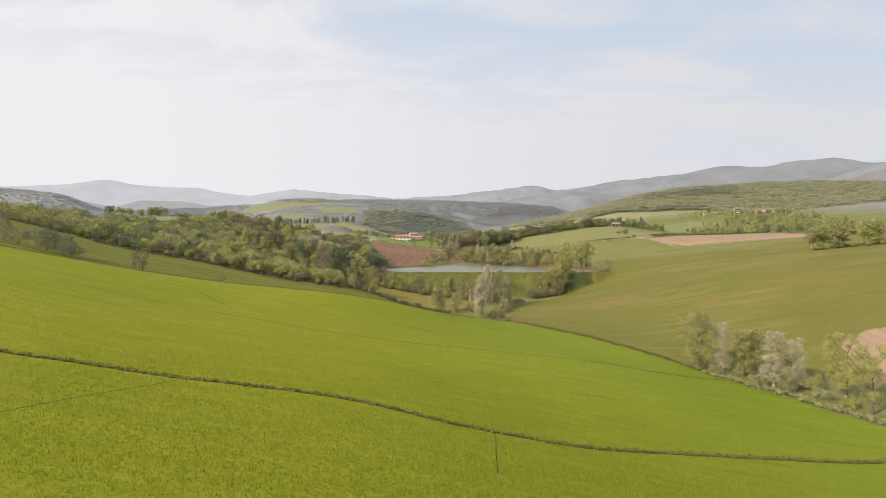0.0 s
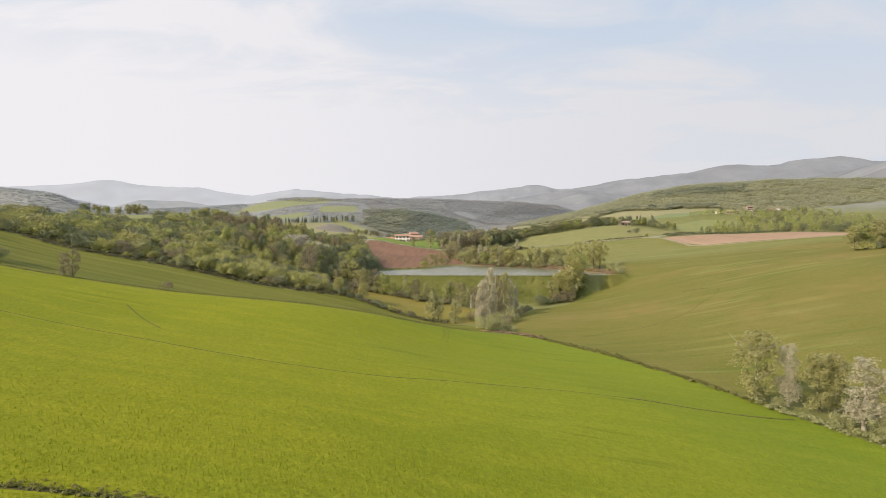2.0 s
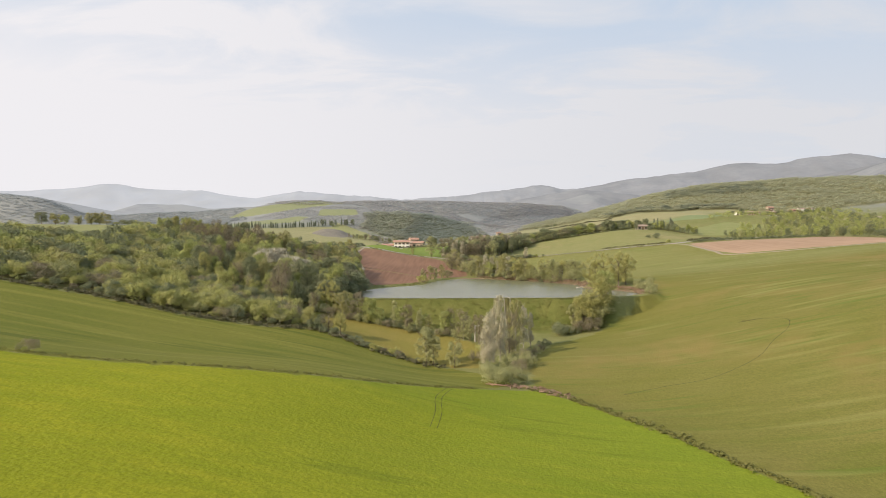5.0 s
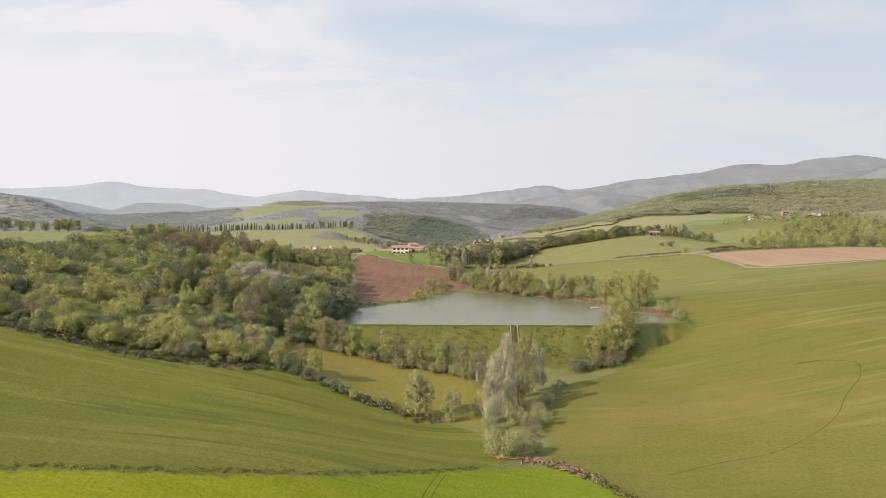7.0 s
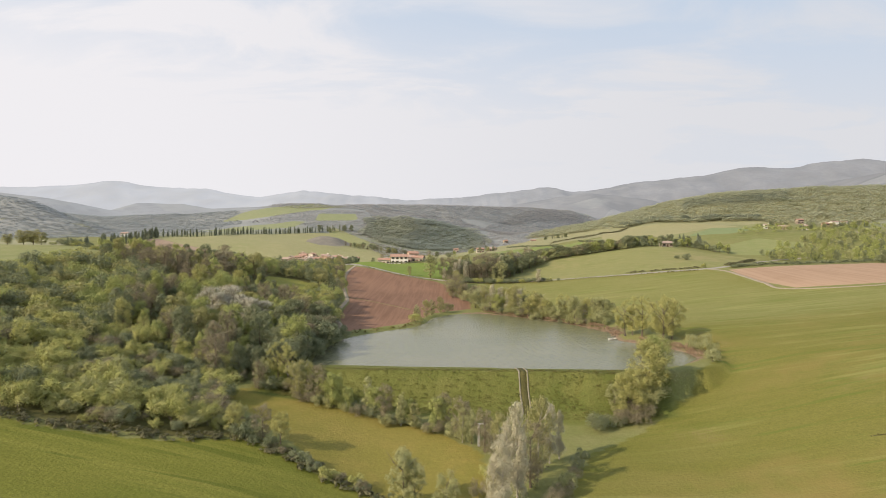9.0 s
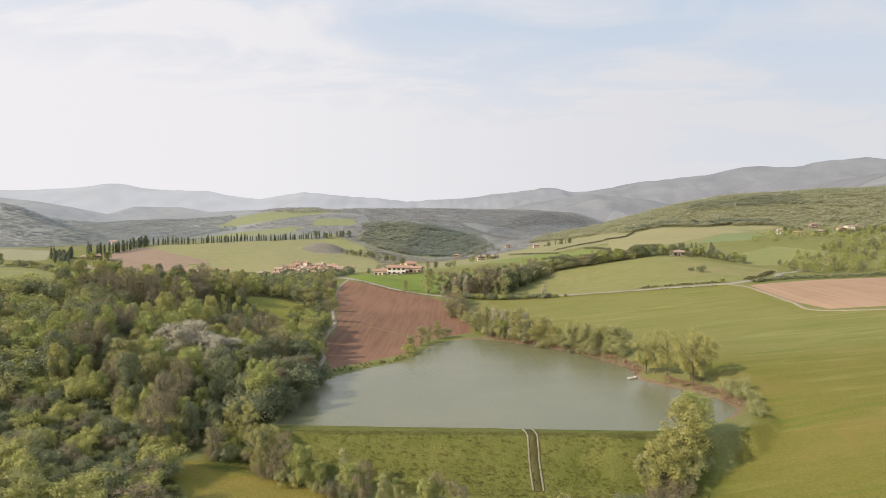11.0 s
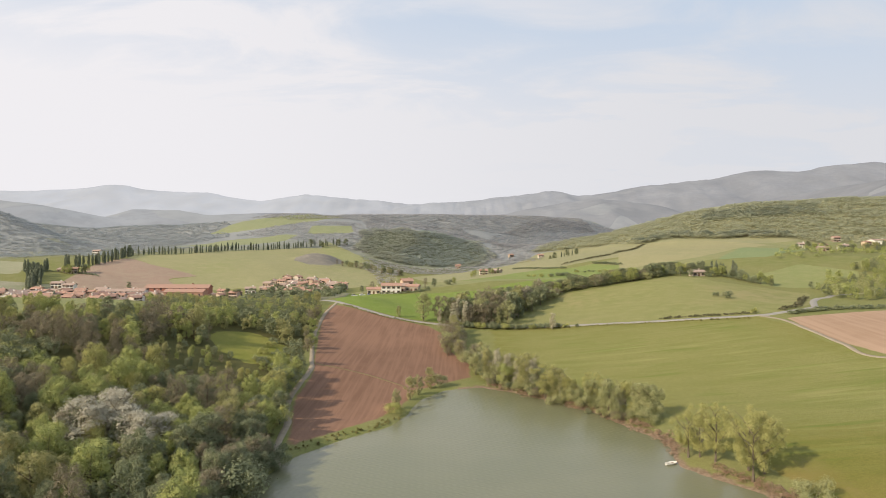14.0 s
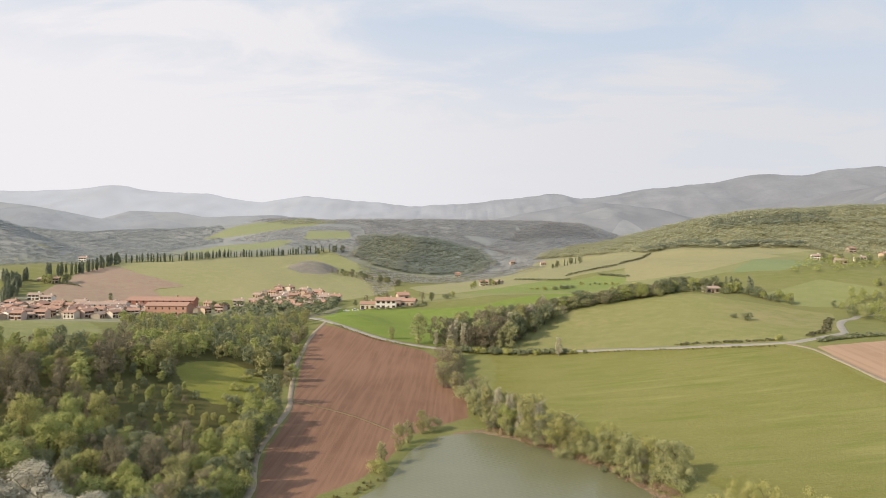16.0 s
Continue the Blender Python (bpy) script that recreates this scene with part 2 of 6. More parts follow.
FAR_COUNTRY = [(-131, 763.6, 25.4), (-160, 837.8, 32.8), (-49, 1066.6, 67.2), (-20, 960.7, 25.3), (-245, 1172.2, 97), (-283, 612.3, 16.4), (-330, 700.7, 30.6), (-387, 822.8, 36.1), (-250, 760.8, 35.4), (-200, 640.2, 10.9),
               (-100, 640.2, 10.9), (-50, 700.3, 12.6), (92, 770.8, 33.2), (0, 850.4, 15.6), (396, 1000.3, 103.5), (245, 961.6, 69.3), (595, 1052.6, 115.5), (300, 801.3, 56.6), (172, 901, 43.5), (368, 703, 44.6),
               (480, 821.5, 70.2), (-500, 1001.3, 56.5), (-600, 700.8, 37.6), (600, 601.1, 54.7), (60, 1000.7, 26.5), (-350, 1001.4, 58.5), (-900, 901.5, 68.5), (900, 902.4, 108.5), (0, 1351.1, 39.3), (300, 1301.3, 50.3), (-700, 400.7, 38.8), (700, 300.9, 50.8), (-700, 0.5, 37), (700, 0.3, 27)]
# crest lines: x, y, height; then how far the slopes run out to either side
CRESTS = [
    ([(-4900, 4711.4, 470.6), (-3382, 4660.9, 445.6), (-2951, 4661.2, 463.6), (-2520, 4662, 503.6), (-2261, 4661, 451.6), (-1872, 4660.8, 443.6), (-1484, 4659.5, 377.6), (-1139, 4660.6, 433.6), (-794, 4659.9, 397.6), (-276, 4659, 357.6)], 1300),
    ([(-276, 4508.8, 350.7), (67, 4509.3, 373.7), (276, 4509.8, 399.7), (652, 4510.8, 445.7), (840, 4460, 407.7), (1086, 4410.6, 440.8), (1291, 4411.5, 482.8), (1699, 4412.3, 523.8), (1986, 4413.6, 585.8), (2312, 4413.5, 581.8), (2783, 4415, 652.8), (3048, 4414.2, 611.8), (4900, 4315.5, 678.8)], 1500),
    ([(1400, 3306.7, 269.3), (1660, 3007.5, 317.5), (1700, 2607.5, 323.7), (1640, 2207.2, 317.9), (1900, 1806.9, 310.1)], 900),
    ([(-1900, 1904.6, 198), (-1382, 1904.2, 180), (-1206, 1903.9, 161), (-1100, 1953.4, 139), (-976, 2003, 116)], 420),
    ([(-1195, 2153.3, 127.9), (-1031, 2104, 161.9), (-900, 2103.9, 159.9), (-811, 2103.6, 143.9), (-594, 2153.8, 154.9), (-400, 2303.4, 129.8)], 500),
    ([(-260, 1182.2, 94.8), (-158, 1202.3, 99.4), (-48, 1262.4, 103.2), (44, 1352.5, 106.3), (170, 1502.7, 113.2), (300, 1702.9, 117.1)], 330),
    ([(100, 2503.8, 145.7), (178, 2404.2, 169.8), (381, 2405.1, 209.8), (502, 2405.4, 225.8), (684, 2405, 204.8), (884, 2454.2, 166.7)], 800),
    ([(-900, 1152.1, 91.4), (-696, 1101.9, 82.4), (-600, 1101.7, 72.4), (-433, 1121.6, 66)], 300),
    ([(-1000, 1080, 112), (-791, 1050, 109), (-660, 980, 97), (-583, 927, 87), (-500, 890, 58)], 190),
]
POND = [(-29, 253), (-30.5, 270), (-29.5, 287), (-27, 298), (-18, 311.5), (-9, 321), (-5.8, 331), (-3.2, 348), (4, 361), (15, 365.5), (24.5, 359.5), (34.6, 350), (46.2, 336), (51.5, 323), (57.3, 311.5), (54.5, 296),
        (58.7, 290), (64.9, 282.5), (67.7, 273.5), (67, 267), (59.7, 257.5), (45, 251.8)]
DAM = ((-36, 251.0), (51, 249.6))
DAM_TOP = 0.45


def away(x, y, ring):
    """Signed distance to a closed outline: negative inside."""
    d2, inside = np.full(np.shape(x), 1e12), np.zeros(np.shape(x), bool)
    for (ax, ay), (bx, by) in zip(ring, ring[1:] + ring[:1]):
        ex, ey = bx - ax, by - ay
        s = np.clip(((x - ax) * ex + (y - ay) * ey) / (ex * ex + ey * ey), 0, 1)
        d2 = np.minimum(d2, (x - ax - s * ex) ** 2 + (y - ay - s * ey) ** 2)
        inside ^= ((ay > y) != (by > y)) & (x < ex * (y - ay) / ((by - ay) or 1e-9) + ax)
    return np.where(inside, -1, 1) * np.sqrt(d2)


def beside(x, y, line):
    """Distance to an open line, and how far along it (in points) the nearest place lies."""
    best, where = np.full(np.shape(x), 1e12), np.zeros(np.shape(x))
    for n, (a, b) in enumerate(zip(line, line[1:])):
        ex, ey = b[0] - a[0], b[1] - a[1]
        s = np.clip(((x - a[0]) * ex + (y - a[1]) * ey) / (ex * ex + ey * ey), 0, 1)
        d = (x - a[0] - s * ex) ** 2 + (y - a[1] - s * ey) ** 2
        where, best = np.where(d < best, n + s, where), np.minimum(d, best)
    return np.sqrt(best), where


SHEET = thin_plate(NEAR_FIELD + FAR_BANK + VALLEY + EAST_FIELD + PLOUGHED + WOOD_HILL + UPLAND + FAR_COUNTRY)


def ripple(x, y, scale, seed):
    """Soft uneven ground: a few crossed waves, about -1 to 1."""
    r = np.random.RandomState(seed)
    z = 0
    for n in range(9):
        a, k, p = r.uniform(0, 6.283), 2 ** (n / 3) / scale, r.uniform(0, 6.283)
        z = z + np.sin(6.283 * k * (x * math.cos(a) + y * math.sin(a)) + p + 1.3 * np.sin(6.283 * 0.6 * k * (y * math.cos(a) - x * math.sin(a)) + 2 * p)) / (n + 2.5)
    return z / 1.6


def height(x, y):
    """The lie of the land."""
    x, y = np.asarray(x, float), np.asarray(y, float)
    r = np.hypot(x, y - 250)
    z = SHEET(np.clip(x, -1100, 1100), np.clip(y, -400, 1700))
    fade = np.clip((r - 1000) / 700, 0, 1)
    z = z * (1 - fade) + 25 * fade
    z = z + np.clip((r - 200) / 1500, 0, 1) * 9 * ripple(x, y, 260, 3) + np.clip((r - 60) / 400, 0.1, 1) * 0.35 * ripple(x, y, 38, 5)
    for line, run in CRESTS:
        d, s = beside(x, y, line)
        top = np.interp(s, range(len(line)), [p[2] for p in line])
        if run >= 420:
            top = top + 0.02 * top * ripple(x, 0 * y, 420, 23) + 0.007 * top * ripple(x, 0 * y, 130, 24)
        u = np.clip(d / run, 0, 1)
        lift = (top - 20) * (0.5 + 0.5 * np.cos(np.pi * u ** 0.8)) + 20
        lift = lift + (top - 20) * 0.07 * ripple(x, y, run * 0.9, 11) * np.clip(u * 4, 0, 1)
        if run >= 420:  # gullies down the slopes
            lift = lift - (top - 20) * 0.07 * (1 - np.abs(ripple(x, y * 0.45, 420, 29))) ** 2 * np.clip(u * 5, 0, 1) * (1 - u)
        z = np.where(u < 1, np.maximum(z, lift), z)
    z = z + 7.5 * np.exp(-(np.abs((x + 142) / 19) ** 3 + np.abs((y - 815) / 26) ** 3))  # an old spoil heap on the western hill
    # the dam, the bowl of the pond and its bank
    d, _ = beside(x, y, [DAM[0], DAM[1]])
    z = np.where(d < 40, np.maximum(z, DAM_TOP - np.maximum(0, d - 1.3) * 0.95), z)
    p = away(x, y, POND)
    bank = np.clip((p + 1) / 9, 0, 1)
    z = np.where(p < 8, (0.15 + 0.35 * np.clip(p, 0, 8) / 3) * (1 - bank) + np.maximum(z, 0.5) * bank, z)
    z = np.where((p < 8) & (d < 9), np.maximum(z, DAM_TOP - np.maximum(0, d - 1.3) * 0.95), z)
    return np.where(p < 0.3, np.maximum(-2.5, (p - 0.3) * 0.35 + 0.1), z)


# ---- land cover: outlines in plan ----
FIELDS = {
    "wheat": [(-150, -250), (-150, 140), (-100, 141), (-65, 141), (-40, 141), (-23, 146), (-12, 152), (-2, 161), (9, 171), (19, 176), (28, 166), (34, 153), (40, 139), (48, 126), (55, 111), (62, 98), (70, 84), (90, 40), (120, -250)],
    "bank_field": [(-150, 140), (-100, 141), (-65, 141), (-40, 141), (-23, 146), (-12, 152), (-2, 161), (9, 171), (16, 180), (6, 195), (-2, 200), (-12, 204.5), (-21, 208), (-29, 211), (-39, 205), (-49, 202), (-59, 201), (-82, 203), (-134, 200), (-190, 215)],
    "meadow": [(-42, 236), (-38, 242), (-24, 238), (-12, 235), (-2, 232), (4, 228), (10, 222), (13, 207), (10, 196), (0, 201), (-12, 206), (-20, 212), (-26, 217), (-34, 226)],
    "east": [(19, 178), (28, 166), (34, 153), (40, 139), (48, 126), (70, 118), (110, 90), (260, 60), (300, 330), (190, 350), (143, 362), (139, 392), (142, 410), (136, 432), (98, 440), (68, 448), (44, 452), (22, 455), (24, 440),
             (22, 405), (34, 372), (50, 352), (62, 335), (66, 318), (66, 300), (72, 284), (70, 262), (58, 247), (50, 240), (42, 232), (30, 222), (22, 200)],
    "dry_rise": [(64, 330), (76, 312), (110, 305), (180, 315), (290, 325), (190, 350), (143, 362), (139, 392), (142, 410), (136, 432), (98, 440), (68, 448), (44, 452), (24, 454), (26, 440), (24, 405), (36, 374), (52, 354)],
    "ploughed": [(-59, 486), (-26, 466), (-6, 456), (0, 444), (3, 418), (12, 396), (12, 378), (3, 369), (-5, 358), (-8, 338), (-13, 326), (-20, 317), (-27, 305.5), (-29.3, 301), (-32.3, 316), (-35.3, 327), (-38.2, 340), (-38.8, 364), (-50.6, 422), (-58, 465)],
    "near_clay": [(79, 116), (84, 128), (92, 133), (110, 135), (140, 110), (120, 60), (92, 60), (82, 92), (79, 105)],
    "clay": [(145, 427), (170, 432), (196, 440), (226, 442), (234, 430), (240, 359), (190, 356), (146, 366), (143, 385), (143, 404)],
    "spring": [(-57, 492), (-68, 530), (-68, 585), (-40, 572), (-16, 566), (20, 566), (70, 605), (115, 600), (112, 575), (80, 560), (40, 535), (20, 515), (10, 480), (0, 466), (-24, 471)],
    "hill": [(44, 487), (52, 514), (70, 533), (102, 540), (130, 547), (146, 549), (157, 528), (176, 525), (204, 516), (196, 500), (186, 482), (172, 459), (150, 441), (135, 437), (98, 444), (68, 453), (40, 462)],
    "far_field": [(192, 562), (242, 596), (263, 567), (257, 554), (234, 551), (218, 531), (187, 532)],
    "tan_rise": [(134, 654), (152, 651), (200, 660), (253, 709), (300, 745), (256, 816), (215, 846), (156, 744)],
    "hamlet_field": [(308, 557), (345, 620), (374, 684), (416, 640), (342, 533)],
    "green_strip": [(204, 639), (253, 709), (283, 701), (310, 690), (256, 645), (238, 631)],
    "clearing": [(-81, 382), (-81, 395), (-73, 405), (-62, 398), (-54, 388), (-49.5, 378), (-51, 366), (-60, 360), (-71, 367)],
    "quarry": [(-160, 780), (-168, 822), (-150, 846), (-124, 842), (-116, 810), (-124, 776), (-142, 766)],
    "ridge_field": [(-330, 225), (-215, 232), (-165, 252), (-137, 272), (-134, 288), (-130, 302), (-125, 320), (-127, 340), (-126, 358), (-119, 371), (-112, 386), (-116, 402), (-127, 416), (-150, 440), (-200, 450), (-330, 440)],
    "north": [(-68, 588), (-60, 610), (-20, 640), (60, 660), (130, 700), (230, 745), (330, 770), (330, 700), (200, 640), (110, 600), (60, 605), (0, 592)],
    "north_green": [(8, 632), (40, 690), (72, 697), (98, 684), (122, 693), (140, 668), (118, 622), (92, 612), (50, 610)],
    "north_far": [(0, 660), (-40, 760), (30, 860), (80, 960), (115, 1015), (150, 1012), (178, 938), (212, 855), (330, 800), (420, 800), (330, 770), (230, 745), (120, 710)],
    "stubble": [(-285, 600), (-300, 648), (-312, 700), (-306, 735), (-269, 706), (-215, 684), (-232, 662), (-205, 634), (-240, 608)],
    "cypress_field": [(-306, 736), (-318, 765), (-300, 782), (-268, 788), (-248, 846), (-190, 905), (-150, 930), (-110, 880), (-60, 800), (-50, 740), (-80, 660), (-120, 636), (-170, 655), (-204, 633), (-231, 661), (-214, 683), (-268, 705)],
    "village": [(-420, 520), (-420, 600), (-330, 612), (-240, 598), (-160, 613), (-120, 636), (-70, 600), (-64, 540), (-80, 505), (-150, 505), (-280, 500)],
    "terrace_a": [(-330, 880), (-300, 960), (-210, 980), (-215, 940), (-260, 900)],
    "terrace_b": [(-350, 1020), (-330, 1100), (-230, 1165), (-180, 1165), (-220, 1080), (-280, 1030)],
    "terrace_c": [(-200, 990), (-205, 1040), (-150, 1050), (-140, 1010)],
    "terrace_d": [(-173, 946), (-163, 958), (-130, 925), (-95, 885), (-86, 816), (-116, 807), (-126, 850), (-156, 900)],
    "left_far": [(-700, 620), (-700, 700), (-500, 720), (-370, 690), (-340, 640), (-420, 615)],
}
WOODS = {
    "wood_floor": [(-190, 217), (-134, 202), (-82, 205), (-59, 203), (-39, 207), (-30, 213), (-36, 228), (-44, 238), (-38, 247), (-30, 254), (-32, 270), (-31, 288), (-36, 312), (-41, 345), (-45, 375), (-54, 420), (-61, 465), (-70, 500), (-75, 530), (-130, 545), (-165, 510),
                   (-150, 470), (-125, 445), (-113, 408), (-110, 387), (-117, 370), (-124, 357), (-125, 340), (-123, 320), (-128, 301), (-132, 287), (-135, 271), (-163, 250)],
    "round_hill": [(-96, 914), (-118, 950), (-122, 985), (-114, 1030), (-70, 1066), (-14, 1100), (25, 1085), (46, 1030), (30, 980), (-28, 922), (-69, 913)],
    "green_hill": [(110, 1030), (149, 1012), (178, 940), (212, 851), (242, 848), (280, 804), (336, 783), (346, 758), (392, 751), (600, 770), (900, 850), (1000, 1300), (500, 1500), (250, 1200), (140, 1090)],
}


def spaced(start, stop, first, growth):
    out, step = [start], first
    while out[-1] < stop:
        out.append(out[-1] + step)
        step *= growth
    return out


near_x = list(np.arange(-140, 150.1, 2.0))
east_x, west_x = spaced(150, 4950, 2.0, 1.026)[1:], [-v for v in spaced(140, 4950, 2.0, 1.026)[1:]][::-1]
near_y = list(np.arange(20, 520.1, 2.0))
gx = np.array(west_x + near_x + east_x)
gy = np.array([-v for v in spaced(-20, 700, 3.0, 1.2)[1:]][::-1] + near_y + spaced(520, 4980, 2.0, 1.016)[1:])
X, Y = np.meshgrid(gx, gy)
Zg = height(X, Y)
nx, ny = len(gx), len(gy)
LAST = int(np.searchsorted(gy, 1720))  # beyond this row the mountains are a hazy backdrop


def sheet_mesh(name, first, last):
    """The rows of the grid from first to last as one smooth sheet."""
    xs, ys, zs = X[first:last + 1], Y[first:last + 1], Zg[first:last + 1]
    rows = ys.shape[0]
    me = bpy.data.meshes.new(name)
    me.vertices.add(nx * rows)
    me.vertices.foreach_set("co", np.stack([xs, ys, zs], -1).ravel())
    i, j = np.meshgrid(np.arange(nx - 1), np.arange(rows - 1))
    a = (j * nx + i).ravel()
    quads = np.stack([a, a + 1, a + nx + 1, a + nx], -1)
    me.loops.add(quads.size)
    me.loops.foreach_set("vertex_index", quads.ravel())
    me.polygons.add(len(quads))
    me.polygons.foreach_set("loop_start", np.arange(0, quads.size, 4))
    me.polygons.foreach_set("use_smooth", np.ones(len(quads), bool))
    me.update()
    return me


mesh = sheet_mesh("ground", 0, LAST)
for name, ring in {**FIELDS, **WOODS, "pond": POND}.items():
    at = mesh.attributes.new(name, "FLOAT", "POINT")
    at.data.foreach_set("value", np.clip(away(X[:LAST + 1], Y[:LAST + 1], ring), -60, 60).ravel().astype(np.float32))
ground = tagged(new("ground", mesh), "rolling spring farmland of green fields, ploughed plots and wooded hills", "ground", kind="structure")

# the far ranges: the depth of air before them is painted in as pale glowing tones
far = Nodes("hazy_mountains", 1.0, 0.0)
far_place = far.n.new("ShaderNodeSeparateXYZ")
far.l.new(far.pos, far_place.inputs[0])
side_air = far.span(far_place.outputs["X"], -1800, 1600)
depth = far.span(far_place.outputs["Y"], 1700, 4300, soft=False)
# sunlit and shaded folds are painted as two tones, mixed by noise
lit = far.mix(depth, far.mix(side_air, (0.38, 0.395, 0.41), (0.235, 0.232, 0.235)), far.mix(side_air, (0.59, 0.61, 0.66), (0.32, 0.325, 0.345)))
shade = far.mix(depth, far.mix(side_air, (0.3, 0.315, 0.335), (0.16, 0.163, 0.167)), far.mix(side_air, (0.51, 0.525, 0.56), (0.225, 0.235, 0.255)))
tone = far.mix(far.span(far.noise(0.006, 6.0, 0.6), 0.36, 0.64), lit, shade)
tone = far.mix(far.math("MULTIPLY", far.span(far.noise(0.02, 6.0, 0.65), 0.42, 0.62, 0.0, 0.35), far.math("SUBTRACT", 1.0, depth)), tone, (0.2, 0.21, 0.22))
plots_far = far.n.new("ShaderNodeTexVoronoi")
plots_far.inputs["Scale"].default_value = 0.004
far.l.new(far.pos, plots_far.inputs["Vector"])
plot_pick = far.n.new("ShaderNodeSeparateColor")
far.l.new(plots_far.outputs["Color"], plot_pick.inputs[0])
open_land = far.math("MULTIPLY", far.span(far.math("ADD", plot_pick.outputs["Red"], far.math("MULTIPLY", far.noise(0.004, 3.0), 0.5)), 1.02, 1.06, 0.0, 0.6), far.span(far_place.outputs["Y"], 2300, 3000, 1.0, 0.0))
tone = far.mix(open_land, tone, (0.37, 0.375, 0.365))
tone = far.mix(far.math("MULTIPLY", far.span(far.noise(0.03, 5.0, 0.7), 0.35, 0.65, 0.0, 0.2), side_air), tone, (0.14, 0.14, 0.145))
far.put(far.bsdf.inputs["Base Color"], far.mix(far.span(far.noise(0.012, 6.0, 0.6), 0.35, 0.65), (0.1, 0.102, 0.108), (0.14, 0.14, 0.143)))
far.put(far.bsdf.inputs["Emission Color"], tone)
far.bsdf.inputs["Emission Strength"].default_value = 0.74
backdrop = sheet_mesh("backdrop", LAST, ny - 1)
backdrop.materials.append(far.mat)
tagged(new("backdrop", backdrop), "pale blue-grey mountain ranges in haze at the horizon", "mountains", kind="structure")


def ground_z(x, y):
    """The height of the ground sheet itself, between its corners."""
    x, y = np.asarray(x, float), np.asarray(y, float)
    i = np.clip(np.searchsorted(gx, x) - 1, 0, nx - 2)
    j = np.clip(np.searchsorted(gy, y) - 1, 0, ny - 2)
    u, v = (x - gx[i]) / (gx[i + 1] - gx[i]), (y - gy[j]) / (gy[j + 1] - gy[j])
    return (Zg[j, i] * (1 - u) + Zg[j, i + 1] * u) * (1 - v) + (Zg[j + 1, i] * (1 - u) + Zg[j + 1, i + 1] * u) * v


